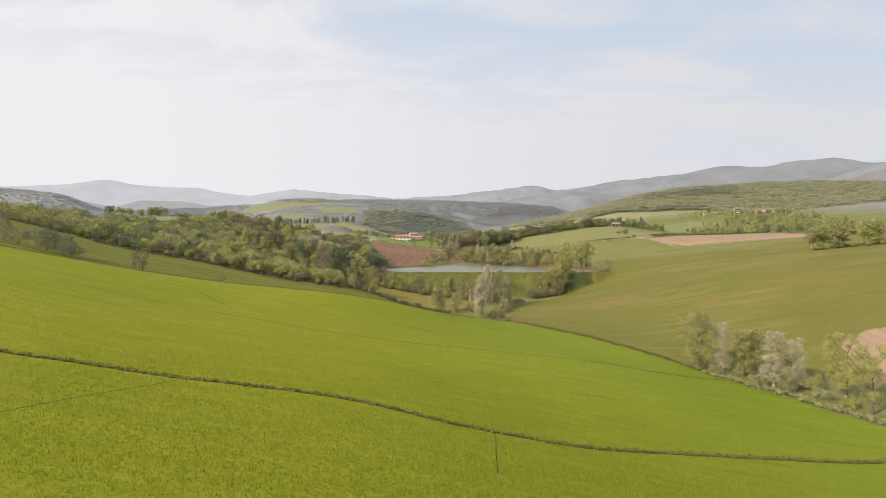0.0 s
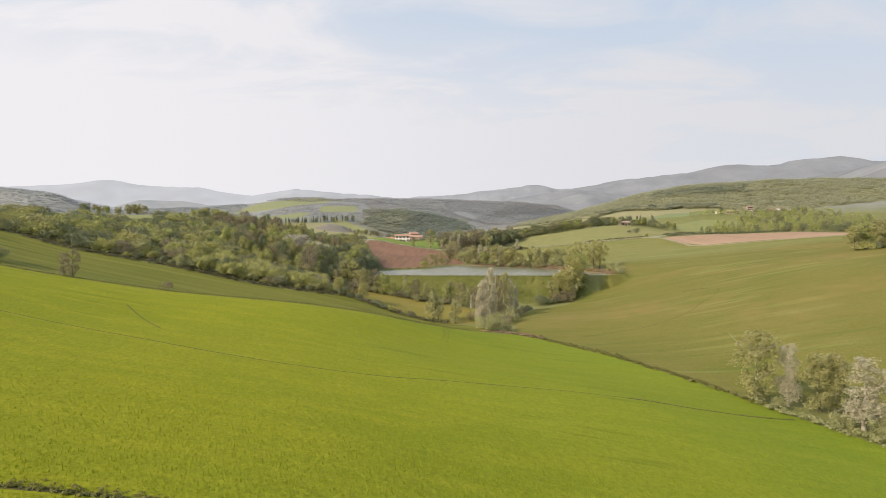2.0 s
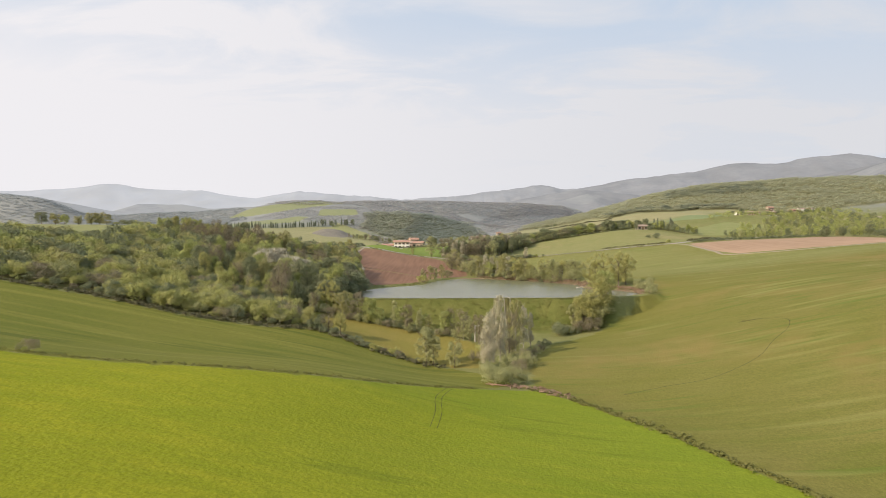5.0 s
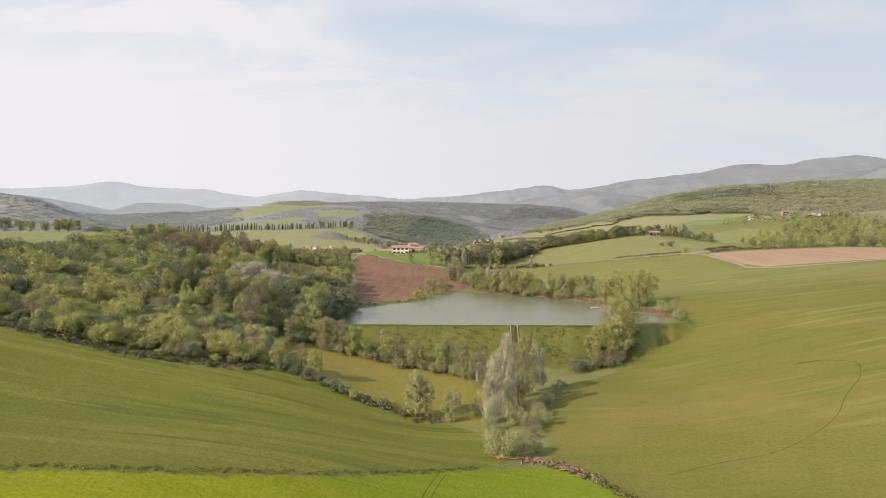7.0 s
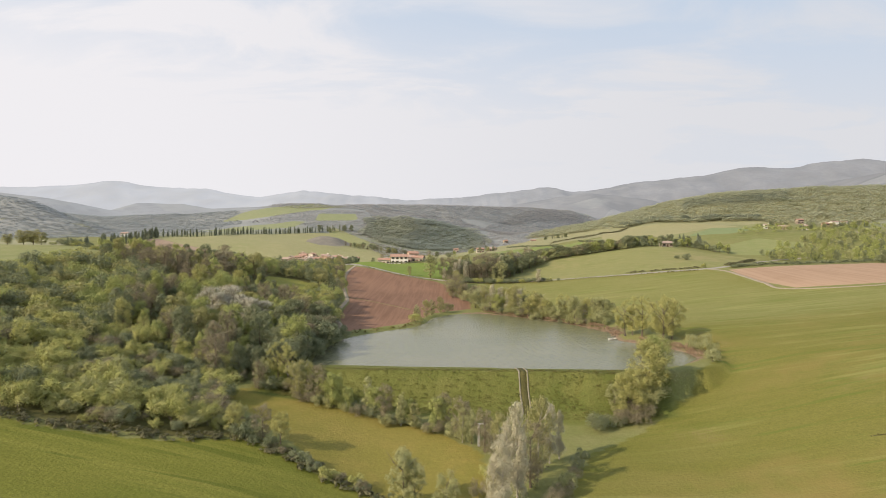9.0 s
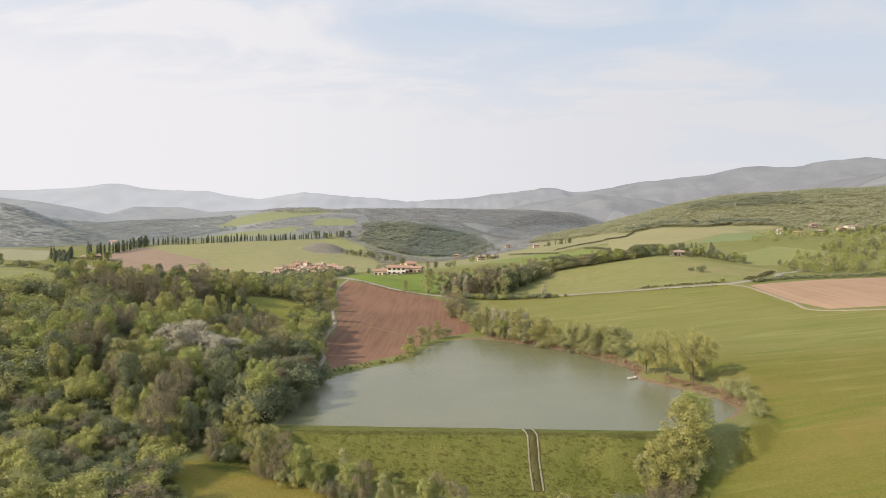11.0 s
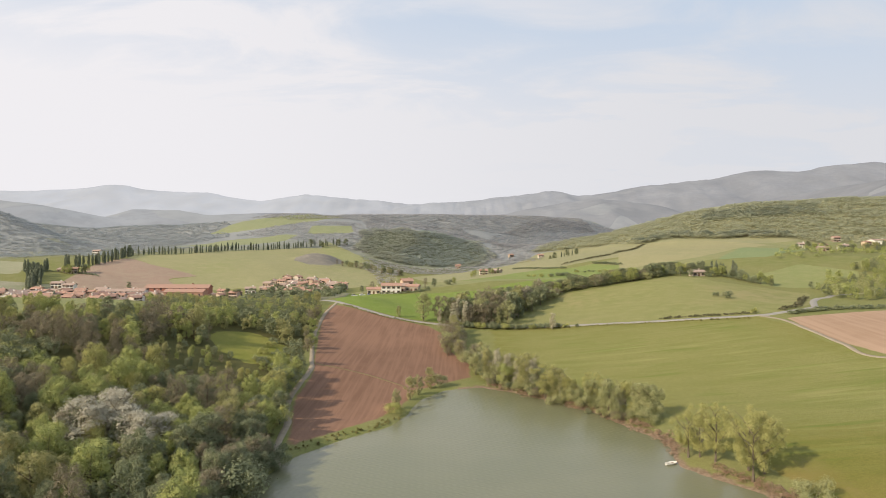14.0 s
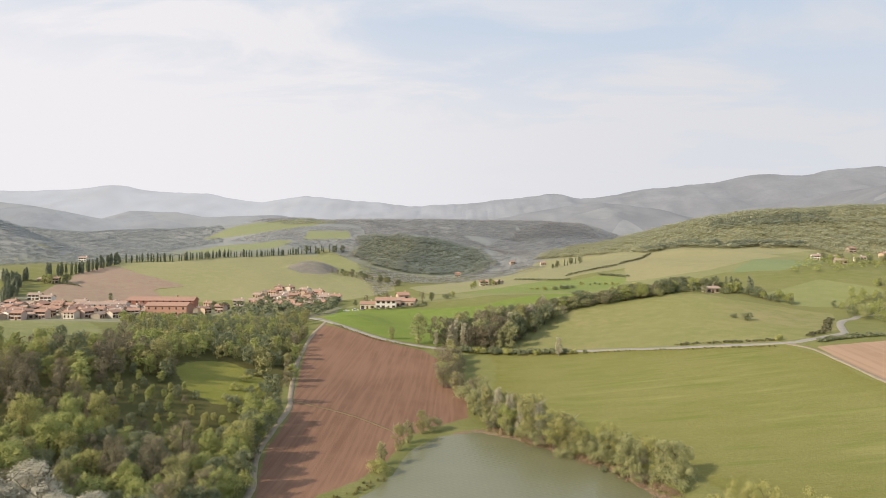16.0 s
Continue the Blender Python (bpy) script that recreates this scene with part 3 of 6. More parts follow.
def ground_material():
    m = Nodes("farmland", 0.95, 0.1)
    fine, mid, broad = m.noise(1.6, 4.0), m.noise(0.16, 4.0), m.noise(0.022, 3.0)
    grit = m.noise(4.5, 2.0, 0.6)
    sown = m.noise(0.5, 3.0, stretch=(0.12, 1.0, 1.0), turn=6)
    east_sown = m.noise(0.35, 3.0, stretch=(0.1, 1.0, 1.0), turn=-8)
    east_grain = m.math("ADD", m.math("MULTIPLY", east_sown, 0.45), m.math("MULTIPLY", m.noise(0.07, 5.0, 0.6, stretch=(0.6, 1.0, 1.0), turn=-20), 0.7))
    mown = m.noise(0.3, 2.0, 0.45, stretch=(0.05, 1.0, 0.3), turn=9)
    streak = m.math("MULTIPLY", m.span(m.noise(0.34, 3.0, 0.5, stretch=(0.06, 1.0, 0.3), turn=12), 0.57, 0.65, 0.0, 0.75), m.span(m.noise(0.05, 2.0), 0.38, 0.55))
    worn = m.math("MULTIPLY", m.span(m.noise(0.045, 5.0, 0.6), 0.58, 0.72, 0.0, 0.6), m.span(fine, 0.35, 0.65))
    east_streak = m.math("MULTIPLY", m.span(m.noise(0.4, 3.0, 0.5, stretch=(0.09, 1.0, 0.3), turn=-14), 0.55, 0.66, 0.0, 0.6), m.span(m.noise(0.03, 2.0), 0.4, 0.6))
    edge = m.math("MULTIPLY", m.math("SUBTRACT", m.noise(0.35, 4.0), 0.5), 5.0)
    patchy = m.math("MULTIPLY", m.span(m.noise(0.02, 4.0, 0.6, stretch=(0.6, 1.0, 1.0), turn=20), 0.46, 0.66, 0.0, 0.75), m.span(mid, 0.25, 0.65))
    pale_streak = m.math("MULTIPLY", m.span(m.noise(0.3, 4.0, 0.55, stretch=(0.07, 1.0, 0.3), turn=-10), 0.48, 0.7, 0.0, 0.42), m.span(m.noise(0.022, 3.0), 0.4, 0.6))
    # greener toward the gully, yellower on the crown: uneven crop and the slope's turn from the sun, painted in; drill
    # lines follow the slope
    spot = m.n.new("ShaderNodeSeparateXYZ")
    m.l.new(m.pos, spot.inputs[0])
    down_slope = m.math("ADD", m.math("ADD", spot.outputs["X"], m.math("MULTIPLY", spot.outputs["Y"], 0.3)), m.math("MULTIPLY", m.noise(0.03, 3.0), 60.0))
    greener = m.span(down_slope, 25, 120, 0.0, 0.75)
    lines = m.math("MULTIPLY", m.span(m.noise(0.5, 3.0, 0.5, stretch=(0.05, 1.0, 0.3), turn=7), 0.6, 0.68, 0.0, 0.5), m.span(m.noise(0.06, 3.0), 0.45, 0.62))

    def turf(thin, full, rich, grain=None):
        c = m.mix(m.span(broad, 0.35, 0.68), thin, full)
        c = m.mix(m.span(grain or mid, 0.38, 0.72), c, rich)
        c = m.mix(m.span(grit, 0.35, 0.75, 0.0, 0.45), c, (full[0] * 0.6, full[1] * 0.62, full[2] * 0.5))
        return m.mix(m.span(fine, 0.25, 0.8, 0.0, 0.45), c, (thin[0] * 0.55, thin[1] * 0.55, thin[2] * 0.55), "MIX")

    def furrows(a, b, turn, gap):
        ridge = m.noise(1.0 / gap, 2.0, 0.45, stretch=(1.0, 0.035, 0.1), turn=turn)
        tread = m.noise(0.28 / gap, 3.0, 0.55, stretch=(1.0, 0.05, 0.1), turn=turn)
        c = m.mix(m.span(ridge, 0.38, 0.62), (a[0] * 0.95, a[1] * 0.94, a[2] * 0.94), b)
        c = m.mix(m.span(tread, 0.52, 0.66, 0.0, 0.25), c, (a[0] * 0.8, a[1] * 0.78, a[2] * 0.78))
        c = m.mix(m.span(mid, 0.35, 0.75, 0.0, 0.55), c, b)
        return m.mix(m.span(broad, 0.4, 0.7, 0.0, 0.35), c, (b[0] * 1.25, b[1] * 1.25, b[2] * 1.25))

    # beyond the near fields, haze is mixed into the ground as paler greys
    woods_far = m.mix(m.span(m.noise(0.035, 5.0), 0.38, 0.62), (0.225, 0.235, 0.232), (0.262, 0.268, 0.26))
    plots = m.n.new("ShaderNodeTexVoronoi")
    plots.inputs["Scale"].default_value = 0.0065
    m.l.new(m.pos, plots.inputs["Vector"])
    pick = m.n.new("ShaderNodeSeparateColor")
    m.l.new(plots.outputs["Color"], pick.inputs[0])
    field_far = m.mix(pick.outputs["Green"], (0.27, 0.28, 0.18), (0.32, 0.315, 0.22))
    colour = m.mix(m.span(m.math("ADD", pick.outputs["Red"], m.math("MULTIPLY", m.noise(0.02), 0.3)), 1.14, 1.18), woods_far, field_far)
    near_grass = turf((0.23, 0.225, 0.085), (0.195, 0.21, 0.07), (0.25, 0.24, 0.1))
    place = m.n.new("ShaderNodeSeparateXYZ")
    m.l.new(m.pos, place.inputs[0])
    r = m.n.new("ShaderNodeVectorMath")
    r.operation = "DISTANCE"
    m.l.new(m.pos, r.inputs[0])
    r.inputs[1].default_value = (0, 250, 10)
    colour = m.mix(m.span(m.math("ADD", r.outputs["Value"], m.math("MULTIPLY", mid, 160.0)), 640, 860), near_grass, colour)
    brown = furrows((0.2, 0.115, 0.076), (0.238, 0.138, 0.092), -9, 0.95)
    clay = furrows((0.35, 0.235, 0.155), (0.385, 0.262, 0.178), 70, 2.2)
    covers = {
        "wood_floor": turf((0.11, 0.105, 0.04), (0.1, 0.1, 0.035), (0.14, 0.125, 0.05)),
        "wheat": m.mix(lines, m.mix(greener, turf((0.262, 0.274, 0.016), (0.222, 0.253, 0.014), (0.298, 0.298, 0.019), sown), turf((0.205, 0.265, 0.025), (0.178, 0.248, 0.022), (0.225, 0.278, 0.028), sown)), (0.12, 0.15, 0.012)),
        "bank_field": m.mix(streak, turf((0.19, 0.188, 0.037), (0.148, 0.167, 0.027), (0.242, 0.232, 0.051), mown), (0.1, 0.117, 0.02)),
        "meadow": turf((0.27, 0.226, 0.058), (0.225, 0.205, 0.047), (0.3, 0.24, 0.068)),
        "east": m.mix(pale_streak, m.mix(worn, m.mix(east_streak, m.mix(patchy, turf((0.19, 0.179, 0.041), (0.15, 0.163, 0.031), (0.214, 0.196, 0.054), east_grain), (0.24, 0.18, 0.06)), (0.115, 0.15, 0.025)), (0.27, 0.205, 0.095)), (0.3, 0.29, 0.1)),
        # haze is mixed into this rise's lighter, yellower grass colour
        "dry_rise": m.mix(pale_streak, m.mix(east_streak, turf((0.228, 0.222, 0.072), (0.188, 0.203, 0.056), (0.256, 0.242, 0.088), east_grain), (0.145, 0.175, 0.04)), (0.3, 0.285, 0.11)),
        "ploughed": brown,
        "clay": clay,
        "spring": turf((0.21, 0.26, 0.06), (0.18, 0.25, 0.05), (0.23, 0.28, 0.07)),
        "hill": m.mix(patchy, turf((0.265, 0.258, 0.102), (0.23, 0.238, 0.085), (0.295, 0.278, 0.122)), (0.29, 0.25, 0.12)),
        "far_field": turf((0.26, 0.275, 0.11), (0.23, 0.255, 0.1), (0.29, 0.29, 0.13)),
        "near_clay": clay,
        "clearing": turf((0.25, 0.24, 0.06), (0.22, 0.23, 0.05), (0.28, 0.26, 0.07)),
        "ridge_field": turf((0.27, 0.27, 0.12), (0.24, 0.26, 0.1), (0.32, 0.31, 0.15)),
        # northern and far fields carry haze in paler, bluer base colours
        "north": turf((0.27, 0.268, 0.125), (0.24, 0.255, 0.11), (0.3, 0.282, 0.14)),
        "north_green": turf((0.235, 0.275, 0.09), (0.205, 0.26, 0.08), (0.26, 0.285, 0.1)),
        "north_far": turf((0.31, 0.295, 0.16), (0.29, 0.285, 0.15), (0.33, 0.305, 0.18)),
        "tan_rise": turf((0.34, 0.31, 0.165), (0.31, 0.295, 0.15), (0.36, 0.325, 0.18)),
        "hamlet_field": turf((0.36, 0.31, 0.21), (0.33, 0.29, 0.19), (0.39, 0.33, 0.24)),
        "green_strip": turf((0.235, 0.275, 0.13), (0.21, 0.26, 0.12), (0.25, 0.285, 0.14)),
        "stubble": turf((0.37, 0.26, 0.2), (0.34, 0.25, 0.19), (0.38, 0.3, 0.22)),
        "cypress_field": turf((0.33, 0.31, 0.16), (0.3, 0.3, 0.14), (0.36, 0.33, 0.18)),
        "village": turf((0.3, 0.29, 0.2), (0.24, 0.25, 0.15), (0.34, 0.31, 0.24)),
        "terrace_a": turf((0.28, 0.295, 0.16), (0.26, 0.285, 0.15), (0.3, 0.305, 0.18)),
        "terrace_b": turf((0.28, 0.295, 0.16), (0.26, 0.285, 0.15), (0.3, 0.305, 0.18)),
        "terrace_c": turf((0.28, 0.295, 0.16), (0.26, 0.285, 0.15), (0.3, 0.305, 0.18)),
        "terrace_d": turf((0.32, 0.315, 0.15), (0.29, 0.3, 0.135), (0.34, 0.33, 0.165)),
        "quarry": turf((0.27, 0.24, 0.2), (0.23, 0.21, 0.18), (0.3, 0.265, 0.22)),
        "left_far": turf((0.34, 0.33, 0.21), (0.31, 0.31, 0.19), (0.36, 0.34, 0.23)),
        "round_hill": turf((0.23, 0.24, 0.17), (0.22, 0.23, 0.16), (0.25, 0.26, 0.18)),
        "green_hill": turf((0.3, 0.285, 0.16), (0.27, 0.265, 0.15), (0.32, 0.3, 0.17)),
    }
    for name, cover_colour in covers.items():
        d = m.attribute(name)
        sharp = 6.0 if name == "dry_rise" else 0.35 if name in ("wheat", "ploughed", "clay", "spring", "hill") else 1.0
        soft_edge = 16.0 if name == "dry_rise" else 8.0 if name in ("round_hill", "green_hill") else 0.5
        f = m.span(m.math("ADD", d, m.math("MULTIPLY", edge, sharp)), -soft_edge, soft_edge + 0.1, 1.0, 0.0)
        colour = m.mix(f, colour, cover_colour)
    # bare muddy margin of the pond
    p = m.math("ADD", m.attribute("pond"), edge)
    mud = m.mix(m.span(fine, 0.3, 0.7), (0.17, 0.12, 0.08), (0.27, 0.2, 0.14))
    east_side = m.math("GREATER_THAN", place.outputs["X"], 8.0)
    colour = m.mix(m.math("MULTIPLY", m.span(p, 0.4, 2.2, 1.0, 0.0), m.math("MULTIPLY", east_side, m.math("GREATER_THAN", place.outputs["Y"], 260.0))), colour, mud)
    # grass of the dam
    dam_d = m.span(m.math("ABSOLUTE", m.math("SUBTRACT", place.outputs["Y"], 245.5)), 6.5, 8.5, 1.0, 0.0)
    dam_x = m.math("MULTIPLY", m.span(place.outputs["X"], -40, -35), m.span(place.outputs["X"], 50, 54, 1.0, 0.0))
    weeds = turf((0.15, 0.16, 0.045), (0.12, 0.142, 0.036), (0.19, 0.187, 0.06))
    colour = m.mix(m.math("MULTIPLY", dam_d, dam_x), colour, weeds)
    m.bump(m.math("ADD", m.math("MULTIPLY", m.noise(2.2, 3.0), 0.6), m.math("MULTIPLY", mid, 0.8)), 0.6, 0.35)
    return m.done(colour)


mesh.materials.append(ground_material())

# ---- pond ----
water_m = Nodes("pond_water", 0.27, 0.5)
silt = water_m.mix(water_m.span(water_m.noise(0.03, 3.0), 0.35, 0.7), (0.16, 0.162, 0.088), (0.182, 0.178, 0.1))
STEP = 0.24
wx, wy = np.meshgrid(np.arange(-33, 71, STEP), np.arange(248, 369, STEP))
inside = away(wx, wy, POND) < 1.2
wave = np.random.RandomState(8)
wz = np.zeros(wx.shape)
calm = 1.0 + 0.45 * ripple(wx, wy, 45, 61)  # gusts ruffle the surface unevenly
for n in range(14):
    heading, length = radians(70) + wave.normal() * 0.7, wave.uniform(0.75, 1.5)
    wz += 0.0036 * length * np.sin(6.283 * (wx * math.cos(heading) + wy * math.sin(heading)) / length + wave.uniform(0, 6.283)) * calm
number = np.full(wx.shape, -1)
number[inside] = np.arange(inside.sum())
cells = np.stack([number[:-1, :-1], number[:-1, 1:], number[1:, 1:], number[1:, :-1]], -1).reshape(-1, 4)
cells = cells[(cells >= 0).all(1)]
water = bpy.data.meshes.new("pond_water")
water.vertices.add(int(inside.sum()))
water.vertices.foreach_set("co", np.stack([wx[inside], wy[inside], wz[inside]], -1).ravel())
water.loops.add(cells.size)
water.loops.foreach_set("vertex_index", cells.ravel())
water.polygons.add(len(cells))
water.polygons.foreach_set("loop_start", np.arange(0, cells.size, 4))
water.polygons.foreach_set("use_smooth", np.ones(len(cells), bool))
water.update()
water.materials.append(water_m.done(silt))
tagged(new("water", water), "still olive-grey water of the farm pond behind its dam", "pond", kind="structure")


def link(name, bm_or_mesh, material, parent=None, label=""):
    """One mesh object, under a thing where one is given."""
    data = bm_or_mesh
    if isinstance(bm_or_mesh, bmesh.types.BMesh):
        data = bpy.data.meshes.new(name)
        bm_or_mesh.to_mesh(data)
        bm_or_mesh.free()
    if material and not data.materials:
        data.materials.append(material)
    ob = new(name, data)
    ob.parent = parent
    if label:
        ob["label"] = label
    return ob


def ribbon(name, line, width, material, label, raised=0.1, step=2.0, crown=0.06):
    """A road or track that follows the ground: five lanes of faces across, so that it has edges and a crown."""
    pts = [Vector((x, y, 0)) for x, y in line]
    dense = []
    for n in range(len(pts) - 1):
        p0, p1, p2, p3 = pts[max(n - 1, 0)], pts[n], pts[n + 1], pts[min(n + 2, len(pts) - 1)]
        count = max(2, int((p2 - p1).length / step))
        for k in range(count):
            s = k / count
            dense.append(0.5 * ((2 * p1) + (p2 - p0) * s + (2 * p0 - 5 * p1 + 4 * p2 - p3) * s * s + (3 * p1 - p0 - 3 * p2 + p3) * s ** 3))
    dense.append(pts[-1])
    bm = bmesh.new()
    rows = []
    for n, p in enumerate(dense):
        way = (dense[min(n + 1, len(dense) - 1)] - dense[max(n - 1, 0)]).normalized()
        side = Vector((way.y, -way.x, 0))
        w = width * (1 + 0.12 * math.sin(n * 0.9) * math.sin(n * 0.37))
        row = []
        for u, up in ((-0.62, -0.25), (-0.5, raised), (0, raised + crown), (0.5, raised), (0.62, -0.25)):
            q = p + side * (u * w)
            row.append(bm.verts.new((q.x, q.y, float(ground_z(q.x, q.y)) + up)))
        rows.append(row)
    for a, b in zip(rows, rows[1:]):
        for k in range(4):
            bm.faces.new((a[k], a[k + 1], b[k + 1], b[k]))
    for f in bm.faces:
        f.smooth = True
    ob = link(name, bm, material)
    return tagged(ob, label, "road", kind="structure")


GRAVEL = plain("pale_gravel", (0.25, 0.205, 0.145), (0.35, 0.295, 0.22), 0.8, 0.95)
ASPHALT = plain("worn_asphalt", (0.27, 0.25, 0.215), (0.34, 0.315, 0.27), 0.6, 0.9)
TRACKS = {
    "farm_track": ([(-28.5, 291.5), (-31, 299), (-34, 318), (-37, 328), (-39.8, 340), (-40.2, 355), (-40.6, 369), (-43.5, 381), (-52, 420), (-57, 462), (-57, 490)], 1.5, GRAVEL, "pale gravel farm track between wood and ploughed field"),
    "lane": ([(-75, 520), (-57, 492), (-26, 469), (-4, 463), (18, 460), (38, 457), (68, 451), (98, 442), (135, 435), (148, 438), (168, 449), (176, 462), (186, 480), (196, 494), (206, 502), (214, 509), (230, 511), (300, 520)], 2.9, ASPHALT, "narrow grey country road winding along the fields"),
    "field_track": ([(137, 434), (142, 424), (142.5, 404), (142, 385), (144, 364), (190, 353), (330, 356)], 1.7, GRAVEL, "pale gravel track beside the clay field"),
}
MARGIN = plain("grassy_margin", (0.165, 0.13, 0.07), (0.2, 0.155, 0.085), 0.8, 1.0, 0.1)
TRACKS["field_margin"] = ([(-41, 374), (-33, 373.5), (-26, 372), (-18, 368.5), (-9, 362)], 0.7, MARGIN, "narrow grassy strip that divides the ploughed field")
for name, (line, width, mat, label) in TRACKS.items():
    ribbon(name, line, width, mat, label)


# ---- plants ----
def quads_mesh(name, centres, normals, size, rng, material):
    """Small sprays of leaves: one uneven leaf cluster at each place."""
    n = len(centres)
    up = rng.normal(size=(n, 3))
    nor = normals / (np.linalg.norm(normals, axis=1, keepdims=True) + 1e-9)
    u = np.cross(nor, up)
    u /= np.linalg.norm(u, axis=1, keepdims=True) + 1e-9
    v = np.cross(nor, u)
    s = (size * rng.uniform(0.55, 1.35, n))[:, None] if np.isscalar(size) else (size * rng.uniform(0.6, 1.3, n))[:, None]
    k = rng.uniform(0.6, 1.3, (n, 3, 1))
    corners = np.stack([-u - 0.55 * v, 0.95 * u - 0.6 * v, 0.1 * u + v], 1) * k * s[:, None] * 0.72 + centres[:, None]
    me = bpy.data.meshes.new(name)
    me.vertices.add(3 * n)
    me.vertices.foreach_set("co", corners.ravel())
    me.loops.add(3 * n)
    me.loops.foreach_set("vertex_index", np.arange(3 * n))
    me.polygons.add(n)
    me.polygons.foreach_set("loop_start", np.arange(0, 3 * n, 3))
    me.update()
    me.materials.append(material)
    return me


def crown_points(rng, blobs, count, ragged=0.25, tallness=1.15):
    """Places and outward directions on a crown made of several uneven lobes; lobes hide each other's inner sides."""
    b = np.array(blobs, float)
    share = b[:, 3] ** 2 / (b[:, 3] ** 2).sum()
    which = rng.choice(len(b), int(count * 1.7), p=share)
    d = rng.normal(size=(len(which), 3))
    d /= np.linalg.norm(d, axis=1, keepdims=True)
    d[:, 2] = np.where(d[:, 2] < -0.45, -d[:, 2], d[:, 2])
    r = b[which, 3] * (0.5 + 0.5 * rng.random_sample(len(which)) ** 0.45) * (1 + ragged * rng.normal(size=len(which)))
    p = b[which, :3] + d * r[:, None] * np.array([1, 1, tallness])
    gap = np.linalg.norm((p[:, None] - b[None, :, :3]) / np.array([1, 1, tallness]), axis=2) / b[None, :, 3]
    keep = (gap.min(1) > 0.55) & (p[:, 2] > 0.05)
    return p[keep][:count], (0.9 * d + 0.36 * rng.normal(size=d.shape) + np.array([0, 0, 0.25]))[keep][:count]


def stem_mesh(name, rng, tall, radius, limbs, reach, material, lean=0.04):
    """A tapered trunk and its forking limbs."""
    bm = bmesh.new()

    def ring(c, z, r, sides):
        x = z.orthogonal().normalized()
        y = z.cross(x)
        return [bm.verts.new(c + (x * math.cos(a) + y * math.sin(a)) * r) for a in (6.2832 * k / sides for k in range(sides))]

    def skin(a, b):
        for k in range(len(a)):
            bm.faces.new((a[k], a[(k + 1) % len(a)], b[(k + 1) % len(b)], b[k]))

    def limb(root, tip, r):
        """A branch that grows out of one corner of the wood it stands on."""
        z = (tip - root.co).normalized()
        first = ring(root.co + z * r * 1.5, z, r, 4)
        for k in range(4):
            bm.faces.new((root, first[k], first[(k + 1) % 4]))
        last = ring(tip, z, r * 0.45, 4)
        skin(first, last)
        return last

    p, r = Vector((0, 0, -0.4)), radius
    rings = [ring(p, Vector((0, 0, 1)), r * 1.25, 6)]
    for n in range(4):
        p = p + Vector((rng.normal() * lean * tall * 0.25, rng.normal() * lean * tall * 0.25, tall * 0.25))
        r *= 0.74
        rings.append(ring(p, Vector((0, 0, 1)), r, 6))
        skin(rings[-2], rings[-1])
    for n in range(limbs):
        root = rings[rng.randint(2, 5)][n % 6]
        t = rng.uniform(0, 6.283)
        far = reach * rng.uniform(0.6, 1.0)
        end = limb(root, root.co + Vector((math.cos(t) * far * 0.5, math.sin(t) * far * 0.5, far * 0.45)), radius * 0.3)
        for k in (0, 2):
            t2 = t + rng.normal() * 0.6
            limb(end[k], end[k].co + Vector((math.cos(t2) * far * 0.5, math.sin(t2) * far * 0.5, far * rng.uniform(0.3, 0.8))), radius * 0.13)
    me = bpy.data.meshes.new(name)
    bm.to_mesh(me)
    bm.free()
    me.materials.append(material)
    return me


